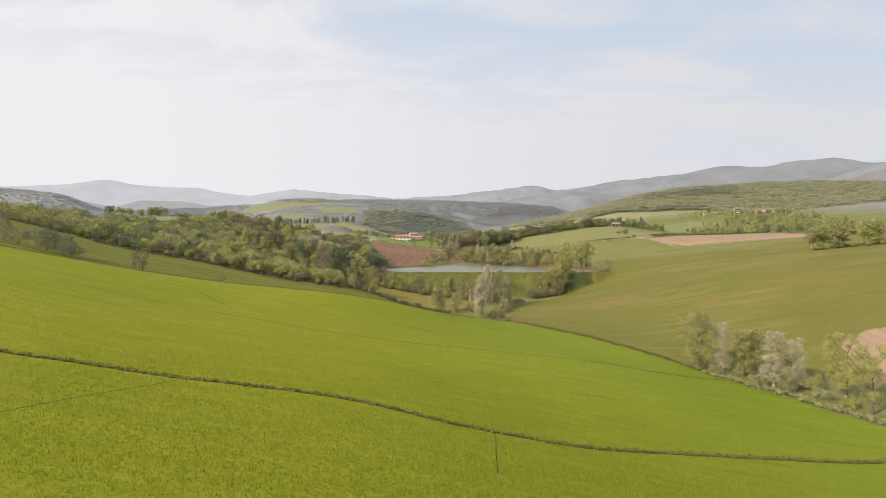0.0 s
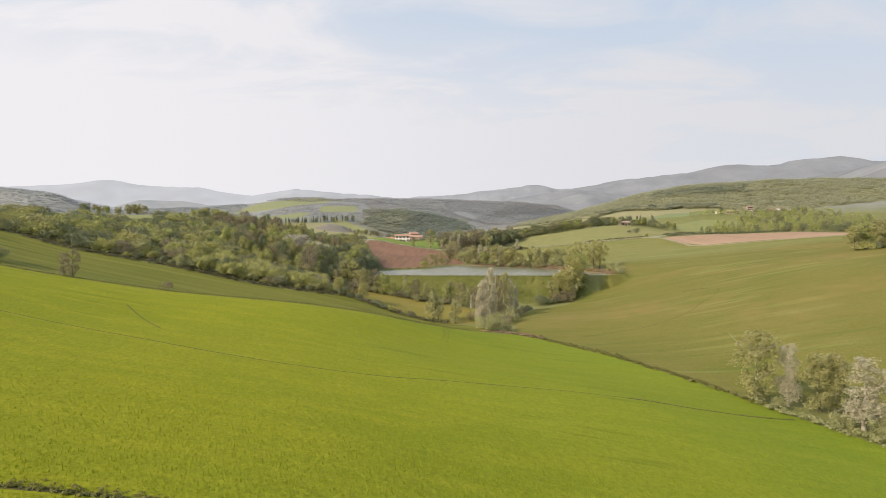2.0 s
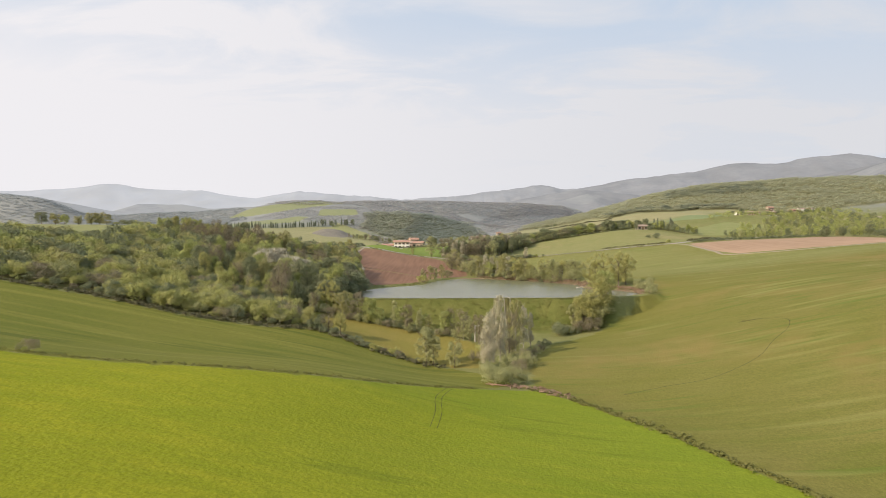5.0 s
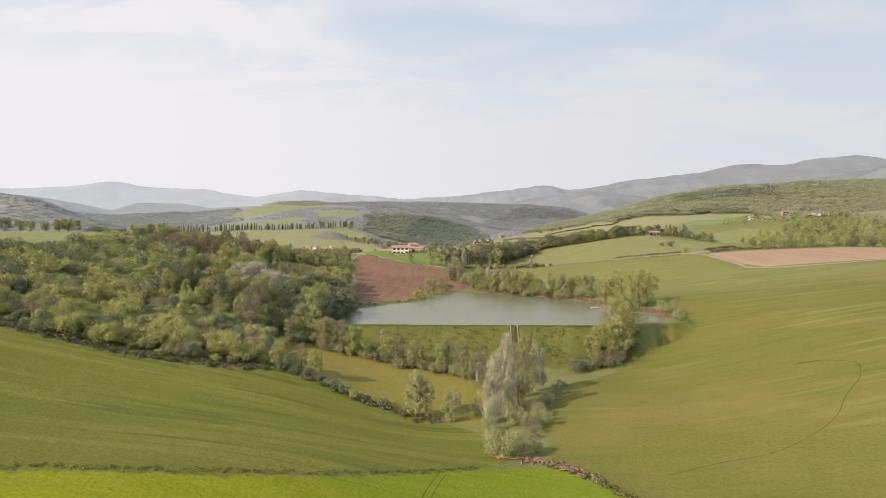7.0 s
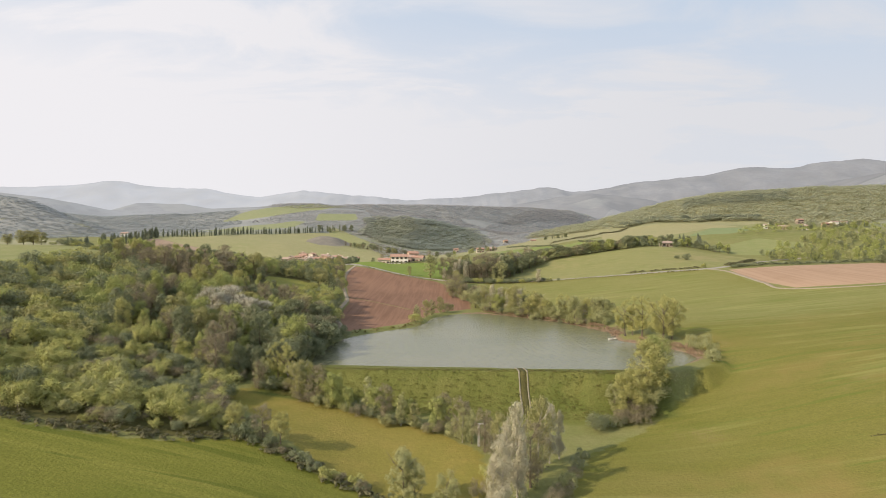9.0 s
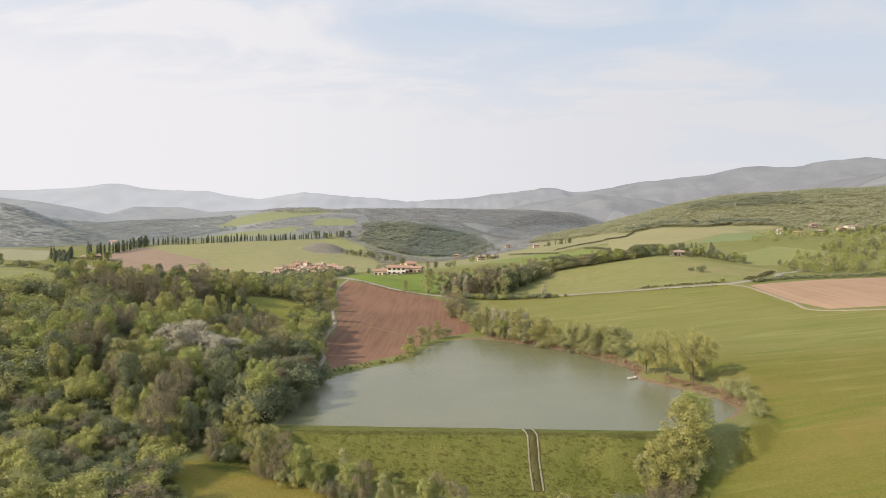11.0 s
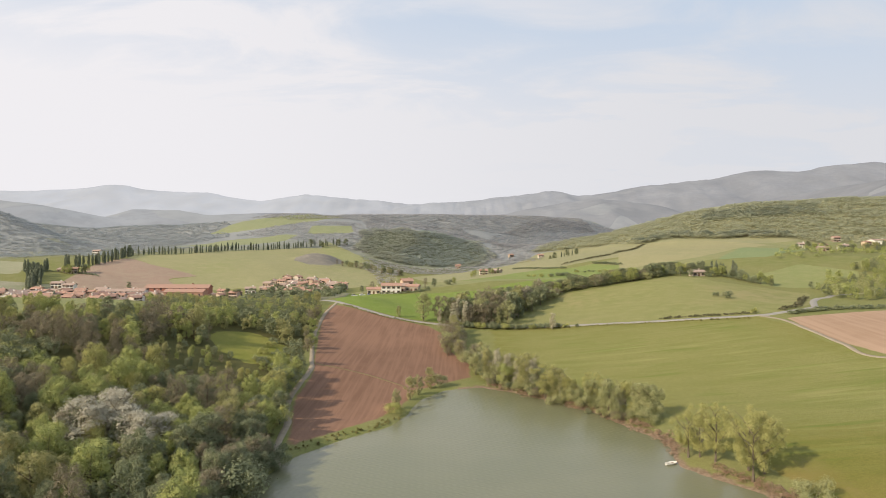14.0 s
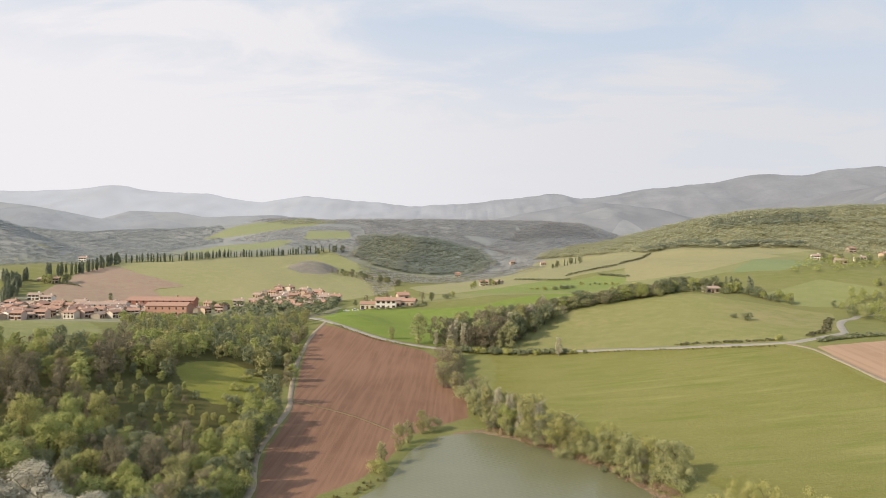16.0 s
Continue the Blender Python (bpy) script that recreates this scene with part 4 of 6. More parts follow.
def lobes(rng, kind, h):
    """The lobes of a crown of height h, by its habit."""
    out = []
    if kind == "tall":  # poplar-like: long upright crown
        for n in range(48):
            z = rng.uniform(0.1, 0.95)
            w = 0.12 * rng.random_sample() ** 0.5 * math.sin(math.pi * min(1, 0.16 + 0.8 * z)) ** 0.6
            t = rng.uniform(0, 6.283)
            out.append((math.cos(t) * w * h, math.sin(t) * w * h, z * h, h * rng.uniform(0.045, 0.08) * (1.15 - 0.5 * z)))
    elif kind == "round":
        for n in range(34):
            t, z = rng.uniform(0, 6.283), rng.uniform(0.14, 0.92)
            w = 0.29 * math.sqrt(max(0.03, 1 - ((z - 0.5) / 0.46) ** 2))
            out.append((math.cos(t) * w * h * rng.uniform(0.5, 1), math.sin(t) * w * h * rng.uniform(0.5, 1), z * h, h * rng.uniform(0.06, 0.125)))
        out.append((0, 0, 0.55 * h, 0.2 * h))
    elif kind == "open":  # spreading, with gaps
        for n in range(46):
            t, z = rng.uniform(0, 6.283), rng.uniform(0.08, 0.96)
            w = 0.26 * rng.random_sample() ** 0.5 * math.sqrt(max(0.1, 1 - ((z - 0.55) / 0.45) ** 2))
            out.append((math.cos(t) * w * h, math.sin(t) * w * h, z * h, h * rng.uniform(0.05, 0.1)))
    elif kind == "spread":  # a clear stem under a wide, airy crown
        for n in range(40):
            t, z = rng.uniform(0, 6.283), rng.uniform(0.2, 0.96)
            w = 0.33 * rng.random_sample() ** 0.5 * math.sqrt(max(0.12, 1 - ((z - 0.58) / 0.42) ** 2))
            out.append((math.cos(t) * w * h, math.sin(t) * w * h, z * h, h * rng.uniform(0.045, 0.085)))
    elif kind == "bush":
        for n in range(15):
            t, z = rng.uniform(0, 6.283), rng.uniform(0.18, 0.74)
            w = 0.55 * rng.random() ** 0.5
            out.append((math.cos(t) * w * h, math.sin(t) * w * h, z * h * (1 - 0.3 * w), h * rng.uniform(0.13, 0.26)))
    elif kind == "spire":
        for n in range(12):
            z = 0.06 + 0.88 * n / 11
            out.append((rng.normal() * 0.008 * h, rng.normal() * 0.008 * h, z * h, h * 0.085 * max(0.16, math.sin(math.pi * min(1, 0.2 + 0.75 * z)) ** 0.8)))
    elif kind == "umbrella":
        for n in range(12):
            t, w = rng.uniform(0, 6.283), 0.4 * rng.random() ** 0.5
            out.append((math.cos(t) * w * h, math.sin(t) * w * h, (0.84 - 0.25 * w) * h, h * rng.uniform(0.09, 0.13)))
    return out


# kind: habit, leaf, sprays, spray size (of a 10 m plant), ragged, trunk
HABITS = {
    "oak_tree": ("round", "oak", 6500, 0.19, 0.26, BARK), "green_tree": ("round", "green", 6500, 0.19, 0.27, BARK), "dark_tree": ("round", "dark", 6500, 0.19, 0.22, BARK),
    "silver_poplar": ("tall", "silver", 7400, 0.12, 0.4, PALE_BARK), "poplar": ("tall", "willow", 5600, 0.135, 0.36, PALE_BARK), "willow": ("open", "willow", 6000, 0.17, 0.3, BARK),
    "ash_tree": ("open", "oak", 6800, 0.165, 0.34, PALE_BARK), "bare_tree": ("open", "brown", 5200, 0.14, 0.36, BARK), "blossom_tree": ("round", "blossom", 6500, 0.18, 0.26, BARK),
    "black_poplar": ("spread", "golden", 7800, 0.125, 0.32, BARK), "maple": ("round", "golden", 6500, 0.18, 0.28, BARK),
    "shrub": ("bush", "scrub", 3600, 0.33, 0.24, BARK), "dark_shrub": ("bush", "dark", 3600, 0.33, 0.22, BARK), "bare_shrub": ("bush", "brown", 3200, 0.27, 0.3, BARK), "willow_shrub": ("bush", "willow", 3600, 0.31, 0.28, BARK),
    "cypress": ("spire", "cypress", 900, 0.44, 0.12, BARK), "umbrella_pine": ("umbrella", "dark", 2000, 0.34, 0.2, BARK),
}
PLANTS, DISTANT, VARIANTS = {}, {}, 3
for n, (kind, (habit, leaf, sprays, size, ragged, bark)) in enumerate(HABITS.items()):
    PLANTS[kind], DISTANT[kind] = [], []
    for v in range(VARIANTS):
        rng = np.random.RandomState(100 * n + v)
        shape = lobes(rng, habit, 10.0)
        short = {"bush": 2.0, "spire": 6.0}.get(habit, 7.2)
        thick = {"bush": 0.28, "spire": 0.16, "tall": 0.2}.get(habit, 0.22)
        trunk = stem_mesh(kind + "_trunk", rng, short, thick, {"bush": 5, "spire": 0, "tall": 9, "umbrella": 5}.get(habit, 11), {"bush": 4.0, "tall": 2.0}.get(habit, 3.4), bark)
        for store, count, grow in ((PLANTS, sprays, 1.0), (DISTANT, min(sprays, 1700), max(1.0, math.sqrt(sprays / 1700)))):
            pts, nor = crown_points(rng, shape, count, ragged)
            store[kind].append((quads_mesh(kind + "_crown", pts, nor, size * grow, rng, LEAF[leaf]), trunk))
CATEGORY = {"cypress": "cypress", "umbrella_pine": "pine", "shrub": "shrub", "dark_shrub": "shrub", "bare_shrub": "shrub", "willow_shrub": "shrub"}
dice = np.random.RandomState(7)


def plant(kind, x, y, tall, label, group="", wide=1.0, z=None):
    """One tree or shrub, standing on the ground."""
    crown, trunk = (DISTANT if y > 425 or x > 130 else PLANTS)[kind][dice.randint(VARIANTS)]
    ob = new(kind, None)
    ob.empty_display_size = 0.5
    ob.location = (x, y, (float(ground_z(x, y)) if z is None else z) - 0.05)
    ob.rotation_euler = (0, 0, dice.uniform(0, 6.283))
    s = tall / 10
    ob.scale = (s * wide, s * wide, s)
    for name, me in (("crown", crown), ("trunk", trunk)):
        part = new(name, me)
        part.parent = ob
    return tagged(ob, label, CATEGORY.get(kind, "tree"), group)


def scatter_in(ring, count, rng, apart, avoid=(), rim=0.0):
    """Random places inside an outline, not closer than apart."""
    r = np.array(ring)
    lo, hi = r.min(0), r.max(0)
    tries = lo + (hi - lo) * rng.random_sample((count * 12, 2))
    good = away(tries[:, 0], tries[:, 1], ring) < -rim
    for o in avoid:
        good &= away(tries[:, 0], tries[:, 1], o) > 1.0
    got, cells = [], {}
    for p in tries[good]:
        c = (int(p[0] // apart), int(p[1] // apart))
        if any((p[0] - q[0]) ** 2 + (p[1] - q[1]) ** 2 < apart ** 2 for i in (-1, 0, 1) for k in (-1, 0, 1) for q in cells.get((c[0] + i, c[1] + k), ())):
            continue
        cells.setdefault(c, []).append(p)
        got.append(p)
        if len(got) >= count:
            break
    return np.array(got)


def thicket(name, places, tall, leaf, habit, label, category, rng, sprays, size, wide=1.0, ragged=0.22):
    """Growth that nobody could count, with lobed crowns: several crown shapes, turned and scaled, in one mesh."""
    places, tall = np.asarray(places), np.asarray(tall, float)
    shapes = [crown_points(rng, lobes(rng, habit, 10.0), sprays, ragged) for _ in range(5)]
    least = min(len(p) for p, _ in shapes)
    pts, nor = np.stack([p[:least] for p, _ in shapes]), np.stack([n[:least] for _, n in shapes])
    pick, turn = rng.randint(5, size=len(places)), rng.uniform(0, 6.283, len(places))
    c, sn = np.cos(turn)[:, None], np.sin(turn)[:, None]

    def turned_by(v):
        return np.stack([v[..., 0] * c - v[..., 1] * sn, v[..., 0] * sn + v[..., 1] * c, v[..., 2]], -1)

    p = turned_by(pts[pick]) * (tall / 10)[:, None, None] * np.array([wide, wide, 1.0])
    p = p + np.stack([places[:, 0], places[:, 1], ground_z(places[:, 0], places[:, 1]) - 0.1], -1)[:, None]
    me = quads_mesh(name, p.reshape(-1, 3), turned_by(nor[pick]).reshape(-1, 3), np.repeat(tall / 10 * size, least), rng, LEAF[leaf])
    return tagged(new(name, me), label, category, kind="stuff")


def mass(name, places, tall, leaf, label, category, rng, sprays=60, wide=0.42, low=0.15, size=None, lifted=0.0, rough=0.2):
    """Growth that nobody could count: many small crowns in one mesh."""
    places, tall = np.asarray(places), np.asarray(tall, float)
    n = len(places)
    zs = ground_z(places[:, 0], places[:, 1])
    pts, nor, sizes = [], [], []
    d = rng.normal(size=(n, sprays, 3))
    d /= np.linalg.norm(d, axis=2, keepdims=True)
    d[..., 2] = np.where(d[..., 2] < -0.3, -d[..., 2], d[..., 2])
    lump = 0.72 + 0.28 * rng.random_sample((n, sprays)) ** 0.5 + 0.26 * np.sin(d[..., 0] * 5 + rng.uniform(0, 6, (n, 1))) * np.sin(d[..., 1] * 4 + rng.uniform(0, 6, (n, 1))) + rough * rng.normal(size=(n, sprays))
    p = d * lump[..., None] * np.stack([tall * wide, tall * wide, tall * (1 - low) / 2], -1)[:, None]
    p += np.stack([places[:, 0], places[:, 1], zs + tall * (low + (1 - low) / 2)], -1)[:, None]
    s = np.repeat((size or 0.26) * tall, sprays) * np.sqrt(60 / sprays)
    me = quads_mesh(name, p.reshape(-1, 3), (0.8 * d + 0.32 * rng.normal(size=d.shape) + np.array([0, 0, 0.5 + lifted])).reshape(-1, 3), s * 1.25, rng, LEAF[leaf])
    return tagged(new(name, me), label, category, kind="stuff")


# ---- the wood on the western hill ----
WOOD = WOODS["wood_floor"]
GAPS = [[(x + (x + 65) * 0.08, y + (y - 383) * 0.08) for x, y in FIELDS["clearing"]]]
rng = np.random.RandomState(21)
spots = scatter_in(WOOD, 2300, rng, 3.6, GAPS, 1.5)
sx, sy = spots[:, 0], spots[:, 1]
scrubby = (sy - 205 - 0.25 * (-sx - 40)) < 34 + 10 * np.sin(sx * 0.06)
scrubby &= sx < -33
scrubby |= (sx < -84 - 10 * np.sin(sy * 0.07)) & (sy < 322)
edge_open = (sx > -62) & (sy > 350) & (sy < 430) & (rng.random_sample(len(sx)) < 0.75)
far_end = sy > 430
MIXED = ["green_tree", "oak_tree", "green_tree", "dark_tree", "maple", "green_tree", "bare_tree", "green_tree", "dark_tree", "green_tree", "oak_tree"]
WOOD_LABEL = {"green_tree": "fresh green deciduous tree in the hillside wood", "oak_tree": "yellow-green oak in spring leaf in the wood", "dark_tree": "dark evergreen oak in the hillside wood",
              "maple": "golden-green maple in new leaf in the wood", "bare_tree": "brown budding tree not yet in leaf, in the wood"}
order = np.argsort(np.hypot(sx + 20, sy - 230) + 60 * rng.random_sample(len(sx)))
single = [k for k in order if not scrubby[k] and not edge_open[k]][:290]
taken = set(single)
rest = np.array([k for k in range(len(sx)) if not scrubby[k] and not edge_open[k] and k not in taken])
# kinds stand in drifts
drift = ripple(sx, sy, 70, 31)
young = away(sx, sy, [(-86, 368), (-50, 358), (-43, 335), (-62, 322), (-84, 338)]) < 0  # young growth below the clearing
budding = (np.hypot((sx + 96) / 17, (sy - 328) / 14) < 1) | (np.hypot((sx + 84) / 9, (sy - 334) / 8) < 1) | (np.hypot((sx + 86) / 9, (sy - 300) / 7) < 1)
for k in single:
    pick = int(np.clip((drift[k] + 1) * 5.5 + rng.normal() * 2.2, 0, len(MIXED) - 1))
    kind = "bare_tree" if budding[k] and rng.random_sample() < 0.75 else MIXED[pick]
    if sx[k] > -45 and sy[k] < 305 and rng.random_sample() < 0.75:  # the shady bank: darker kinds stand in for its shade
        kind = ("dark_tree", "bare_tree", "dark_tree")[k % 3]
    tall = rng.uniform(5.0, 8.6) if rng.random_sample() < 0.8 else rng.uniform(8.6, 11.5)
    tall = min(tall, rng.uniform(2.4, 3.8) if young[k] else 7.0 if sx[k] < -98 else 12.0)
    plant(kind, sx[k], sy[k], tall, WOOD_LABEL[kind], "trees of the wood", rng.uniform(0.78, 1.12))
leaf_of = np.array(["green", "oak", "dark", "green", "brown", "golden"])[np.clip(((drift + 1) * 3 + rng.normal(size=len(drift)) * 1.5).astype(int), 0, 5)]
leaf_of = np.where(budding & (rng.random_sample(len(sx)) < 0.75), "brown", leaf_of)
leaf_of = np.where(sy > 405, np.array(["dark", "green", "dark", "oak"])[rng.randint(4, size=len(sy))], leaf_of)
WOODLAND = {"green": "dense fresh green woodland on the hill", "oak": "dense yellow-green oak woodland on the hill", "dark": "dense dark evergreen woodland on the hill", "brown": "budding brownish woodland on the hill", "golden": "golden-green woodland on the hill"}
for leaf, label in WOODLAND.items():
    some = np.array([k for k in rest if leaf_of[k] == leaf])
    if len(some):
        thicket("woodland", spots[some], np.where(young[some], rng.uniform(2.2, 3.6, len(some)), np.where(far_end[some] | (sx[some] < -98), rng.uniform(3.2, 6.2, len(some)), rng.uniform(5, 9, len(some)))), leaf, "round", label, "woodland", rng, 650, 0.5, 1.05)
blooms = [(-64, 284, 11), (-59, 287, 11.5), (-54, 284, 10), (-61, 291, 11), (-50, 288, 9)]
for x, y, h in blooms:
    plant("blossom_tree", x, y, h, "cream-white blossoming tree among the green wood", "blossoming trees", 1.35)
for k in range(26):
    kind = ("shrub", "dark_shrub", "willow_shrub", "green_tree", "dark_shrub")[k % 5]
    u = rng.random_sample()
    plant(kind, -47.5 - 9 * rng.random_sample() - 5 * u, 338 + 62 * u, rng.uniform(1.4, 3.4), "bush on the grassy slope beside the farm track", "slope bushes", rng.uniform(0.9, 1.2))
low = scatter_in([(-190, 217), (-134, 203), (-82, 206), (-59, 204), (-39, 208), (-31, 215), (-36, 228), (-44, 238), (-40, 256), (-80, 262), (-86, 300), (-98, 328), (-123, 322), (-128, 301), (-132, 287), (-135, 271), (-163, 250)], 1500, rng, 2.3, GAPS, 0.5)
low_tall = 1.4 + 4.2 * rng.random_sample(len(low)) ** 1.8
first = np.argsort(np.hypot(low[:, 0] + 38, (low[:, 1] - 212) * 1.2) + 25 * rng.random_sample(len(low)))
SCRUB = {"shrub": "bright green bush in the scrub below the wood", "dark_shrub": "dark evergreen bush in the scrub below the wood", "willow_shrub": "pale olive bush in the scrub below the wood", "bare_shrub": "brown budding bush in the scrub below the wood"}
for k in first[:290]:
    kind = ("shrub", "shrub", "dark_shrub", "shrub", "dark_shrub", "willow_shrub", "shrub", "bare_shrub")[rng.randint(8)]
    plant(kind, low[k, 0], low[k, 1], low_tall[k] * 1.1, SCRUB[kind], "scrub bushes", rng.uniform(0.9, 1.2))
for n, (leaf, label) in enumerate((("scrub", "dense bright green scrub below the wood"), ("green", "dense fresh green scrub"), ("dark", "dark bramble and evergreen scrub"), ("dark", "dark green scrub and saplings"), ("oak", "yellowish scrub and saplings"))):
    some = first[290:][np.arange(len(first) - 290) % 5 == n]
    thicket("scrub", low[some], low_tall[some] * 1.1, leaf, "bush", label, "scrub", rng, 800, 0.54, 1.05)


def along(line, gap, rng, jitter):
    """Places along a line, with some scatter."""
    out = []
    for a, b in zip(line, line[1:]):
        n = max(1, int(math.hypot(b[0] - a[0], b[1] - a[1]) / gap))
        for k in range(n):
            s = (k + rng.random_sample()) / n
            out.append((a[0] + (b[0] - a[0]) * s + rng.normal() * jitter, a[1] + (b[1] - a[1]) * s + rng.normal() * jitter))
    return np.array(out)


def row(line, kinds, gap, tall, label, group, jitter=1.5, wide=1.0, seed=1):
    """Trees or shrubs along a line."""
    r = np.random.RandomState(seed)
    for x, y in along(line, gap, r, jitter):
        plant(kinds[r.randint(len(kinds))], x, y, r.uniform(*tall), label, group, wide * r.uniform(0.9, 1.15))


def hedge(line, gap, tall, leaf, label, jitter=0.6, seed=1, sprays=80, wide=0.6, size=0.24, low=0.0):
    """A hedge or strip of rough growth that nobody could count."""
    r = np.random.RandomState(seed)
    places = along(line, gap, r, jitter)
    return mass("hedge", places, r.uniform(*tall, len(places)), leaf, label, "hedge", r, sprays, wide, low, size=size)


# by the pond
# darker kinds again stand in for the shade along this bank
row([(-31.5, 255), (-33, 270), (-32.5, 287), (-34, 294)], ["dark_shrub", "bare_tree", "dark_tree", "bare_tree", "dark_tree"], 1.3, (4.5, 9), "dark overhanging growth at the wooded pond bank", "bank bushes", 0.7, 1.1, 33)
for x, y, h, kind in ((-29.6, 284, 6, "dark_tree"), (-30.6, 289, 7, "bare_tree"), (-31.4, 279, 7.5, "dark_tree"), (-34.5, 297, 7.5, "dark_tree"), (-35, 291, 8.5, "dark_tree"), (-38, 303, 8, "bare_tree"), (-39.5, 311, 7.5, "dark_tree"), (-37, 296, 9, "dark_tree"), (-28.4, 291, 4, "dark_shrub"), (-30, 294, 4.5, "dark_shrub")):
    plant(kind, x, y, h, "shady tree where the wood meets the pond", "bank trees", 1.1)
for x, y, h in ((24, 365.5, 11), (26.5, 363, 9), (21, 369.5, 12), (32, 357.5, 8)):
    plant("silver_poplar", x, y, h, "slender silver-leaved poplar on the pond bank", "trees along the pond", 0.9)
BANK = "young waterside tree in pale spring leaf"
row([(15, 381), (18.5, 375), (25.5, 366.5), (33.5, 357), (41.5, 346.5), (48.5, 337), (54, 329)], ["black_poplar", "green_tree", "dark_tree", "willow", "ash_tree", "maple", "willow", "silver_poplar"], 2.5, (6.5, 12), BANK, "trees along the pond", 1.7, 1.15, 3)
row([(17.5, 373), (25, 364.5), (34, 354.5), (43, 343), (52.5, 329)], ["willow_shrub", "willow", "willow_shrub", "bare_shrub"], 2.2, (3.6, 6.2), "grey-green willow growth between the waterside trees", "bank bushes", 1.4, 1.05, 36)
row([(16.5, 370), (25.5, 362), (40, 345), (52.5, 327)], ["bare_shrub", "willow_shrub", "dark_shrub"], 3.0, (1.8, 3.2), "low budding bush under the waterside trees", "bank bushes", 1.2, 1.0, 4)
for x, y, h, kind in ((57.5, 299.5, 11, "black_poplar"), (59.5, 298.5, 9, "black_poplar"), (61.5, 295.5, 12.2, "black_poplar"), (65, 286.5, 13, "black_poplar"), (68, 288.5, 11.5, "black_poplar"), (66, 290.5, 12.5, "black_poplar")):
    plant(kind, x, y, h, "tall spreading poplar with yellow-green spring leaves by the pond", "trees along the pond", 1.0)
for x, y, h, kind in ((55.5, 329, 9, "willow"), (57.5, 327, 8.5, "willow"), (59.5, 329.5, 8, "willow"), (57, 324.5, 6, "willow_shrub")):
    plant(kind, x, y, h, "broad grey-green willow at the corner of the pond", "trees along the pond", 1.15)
for x, y, h in ((70.8, 277, 5.2), (70.8, 271, 4.2), (69.8, 265, 3.4), (67.8, 260, 2.6)):
    plant("willow_shrub", x, y, h, "grey-green willow bush on the pond bank", "bank bushes")
for x, y, h, kind in ((-9, 331, 4.2, "shrub"), (-9, 336, 5.5, "willow"), (-6, 347, 6.5, "ash_tree"), (-4, 353, 6, "willow"), (-1, 361, 6.5, "ash_tree"), (2, 364, 4.5, "willow_shrub")):
    plant(kind, x, y, h, "young tree on the grassy pond bank beside the ploughed field", "trees along the pond")
hedge([(18, 367), (27, 359.5), (36, 350), (46, 338), (53, 324), (57.5, 313), (57, 303)], 0.16, (0.3, 0.95), "reed", "reddish dry reeds and brush on the pond bank", 1.0, 5, 46, 0.9, 0.15)
hedge([(60, 293), (65, 286), (69, 278), (69.5, 268)], 0.16, (0.3, 0.95), "reed", "reddish dry reeds and brush on the pond bank", 1.0, 6, 46, 0.9, 0.15)
hedge([(-29, 299), (-20, 312), (-12, 321), (-8, 328)], 0.7, (0.3, 0.6), "tuft", "rough grass on the pond bank", 0.8, 7, 30)
# trees at the eastern end of the dam
for x, y, h, kind in ((42, 240, 9.6, "maple"), (44, 241, 9.4, "maple"), (47.3, 243.3, 11.6, "maple"), (50, 245.8, 9, "green_tree"), (46.5, 240, 6.5, "willow"), (49, 243, 5, "willow_shrub"), (50.5, 245, 4.2, "willow_shrub"), (41, 237.5, 4.2, "bare_shrub"), (43.5, 238.5, 5, "bare_shrub"), (39.5, 241, 6, "willow")):
    plant(kind, x, y, h, "bushy olive-green tree at the end of the dam", "trees at the dam end", 1.2)
for x, y, h in ((34, 235, 4.2), (37, 236.5, 3), (39.5, 237, 2.6)):
    plant("dark_shrub", x, y, h, "dark green round bush below the dam", "trees at the dam end")
# along the foot of the dam
SAPLING = "slender young tree at the foot of the dam"
row([(-37, 243), (-30, 241), (-22, 238.5)], ["poplar", "green_tree", "willow", "dark_shrub", "ash_tree", "bare_tree"], 2.2, (5, 8.5), SAPLING, "trees below the dam", 1.0, 1.0, 8)
for x, y, h in ((-34, 246.5, 9), (-31.5, 245, 7.5), (-27, 243.5, 7)):
    plant("black_poplar", x, y, h, SAPLING, "trees below the dam", 0.9)
row([(-22, 238.5), (-12, 235.5), (-5, 233)], ["poplar", "ash_tree", "green_tree", "bare_tree", "green_tree", "black_poplar"], 2.1, (4, 8), SAPLING, "trees below the dam", 1.2, 1.0, 34)
row([(-5, 233), (0, 231), (6, 228.5)], ["poplar", "green_tree", "bare_tree", "black_poplar"], 2.2, (5, 8.5), SAPLING, "trees below the dam", 1.2, 0.95, 35)
row([(-38, 243), (-24, 238.5), (-12, 235), (-2, 231.5), (8, 227)], ["shrub", "dark_shrub", "bare_shrub", "willow_shrub"], 1.6, (1.8, 3.4), "dense bush at the foot of the dam", "bushes below the dam", 1.0, 1.0, 9)
row([(5, 229), (9, 225), (12, 219), (14, 212)], ["ash_tree", "bare_tree", "poplar", "willow"], 2.4, (5, 9), "slender young tree by the brook", "brook trees", 1.0, 0.95, 10)
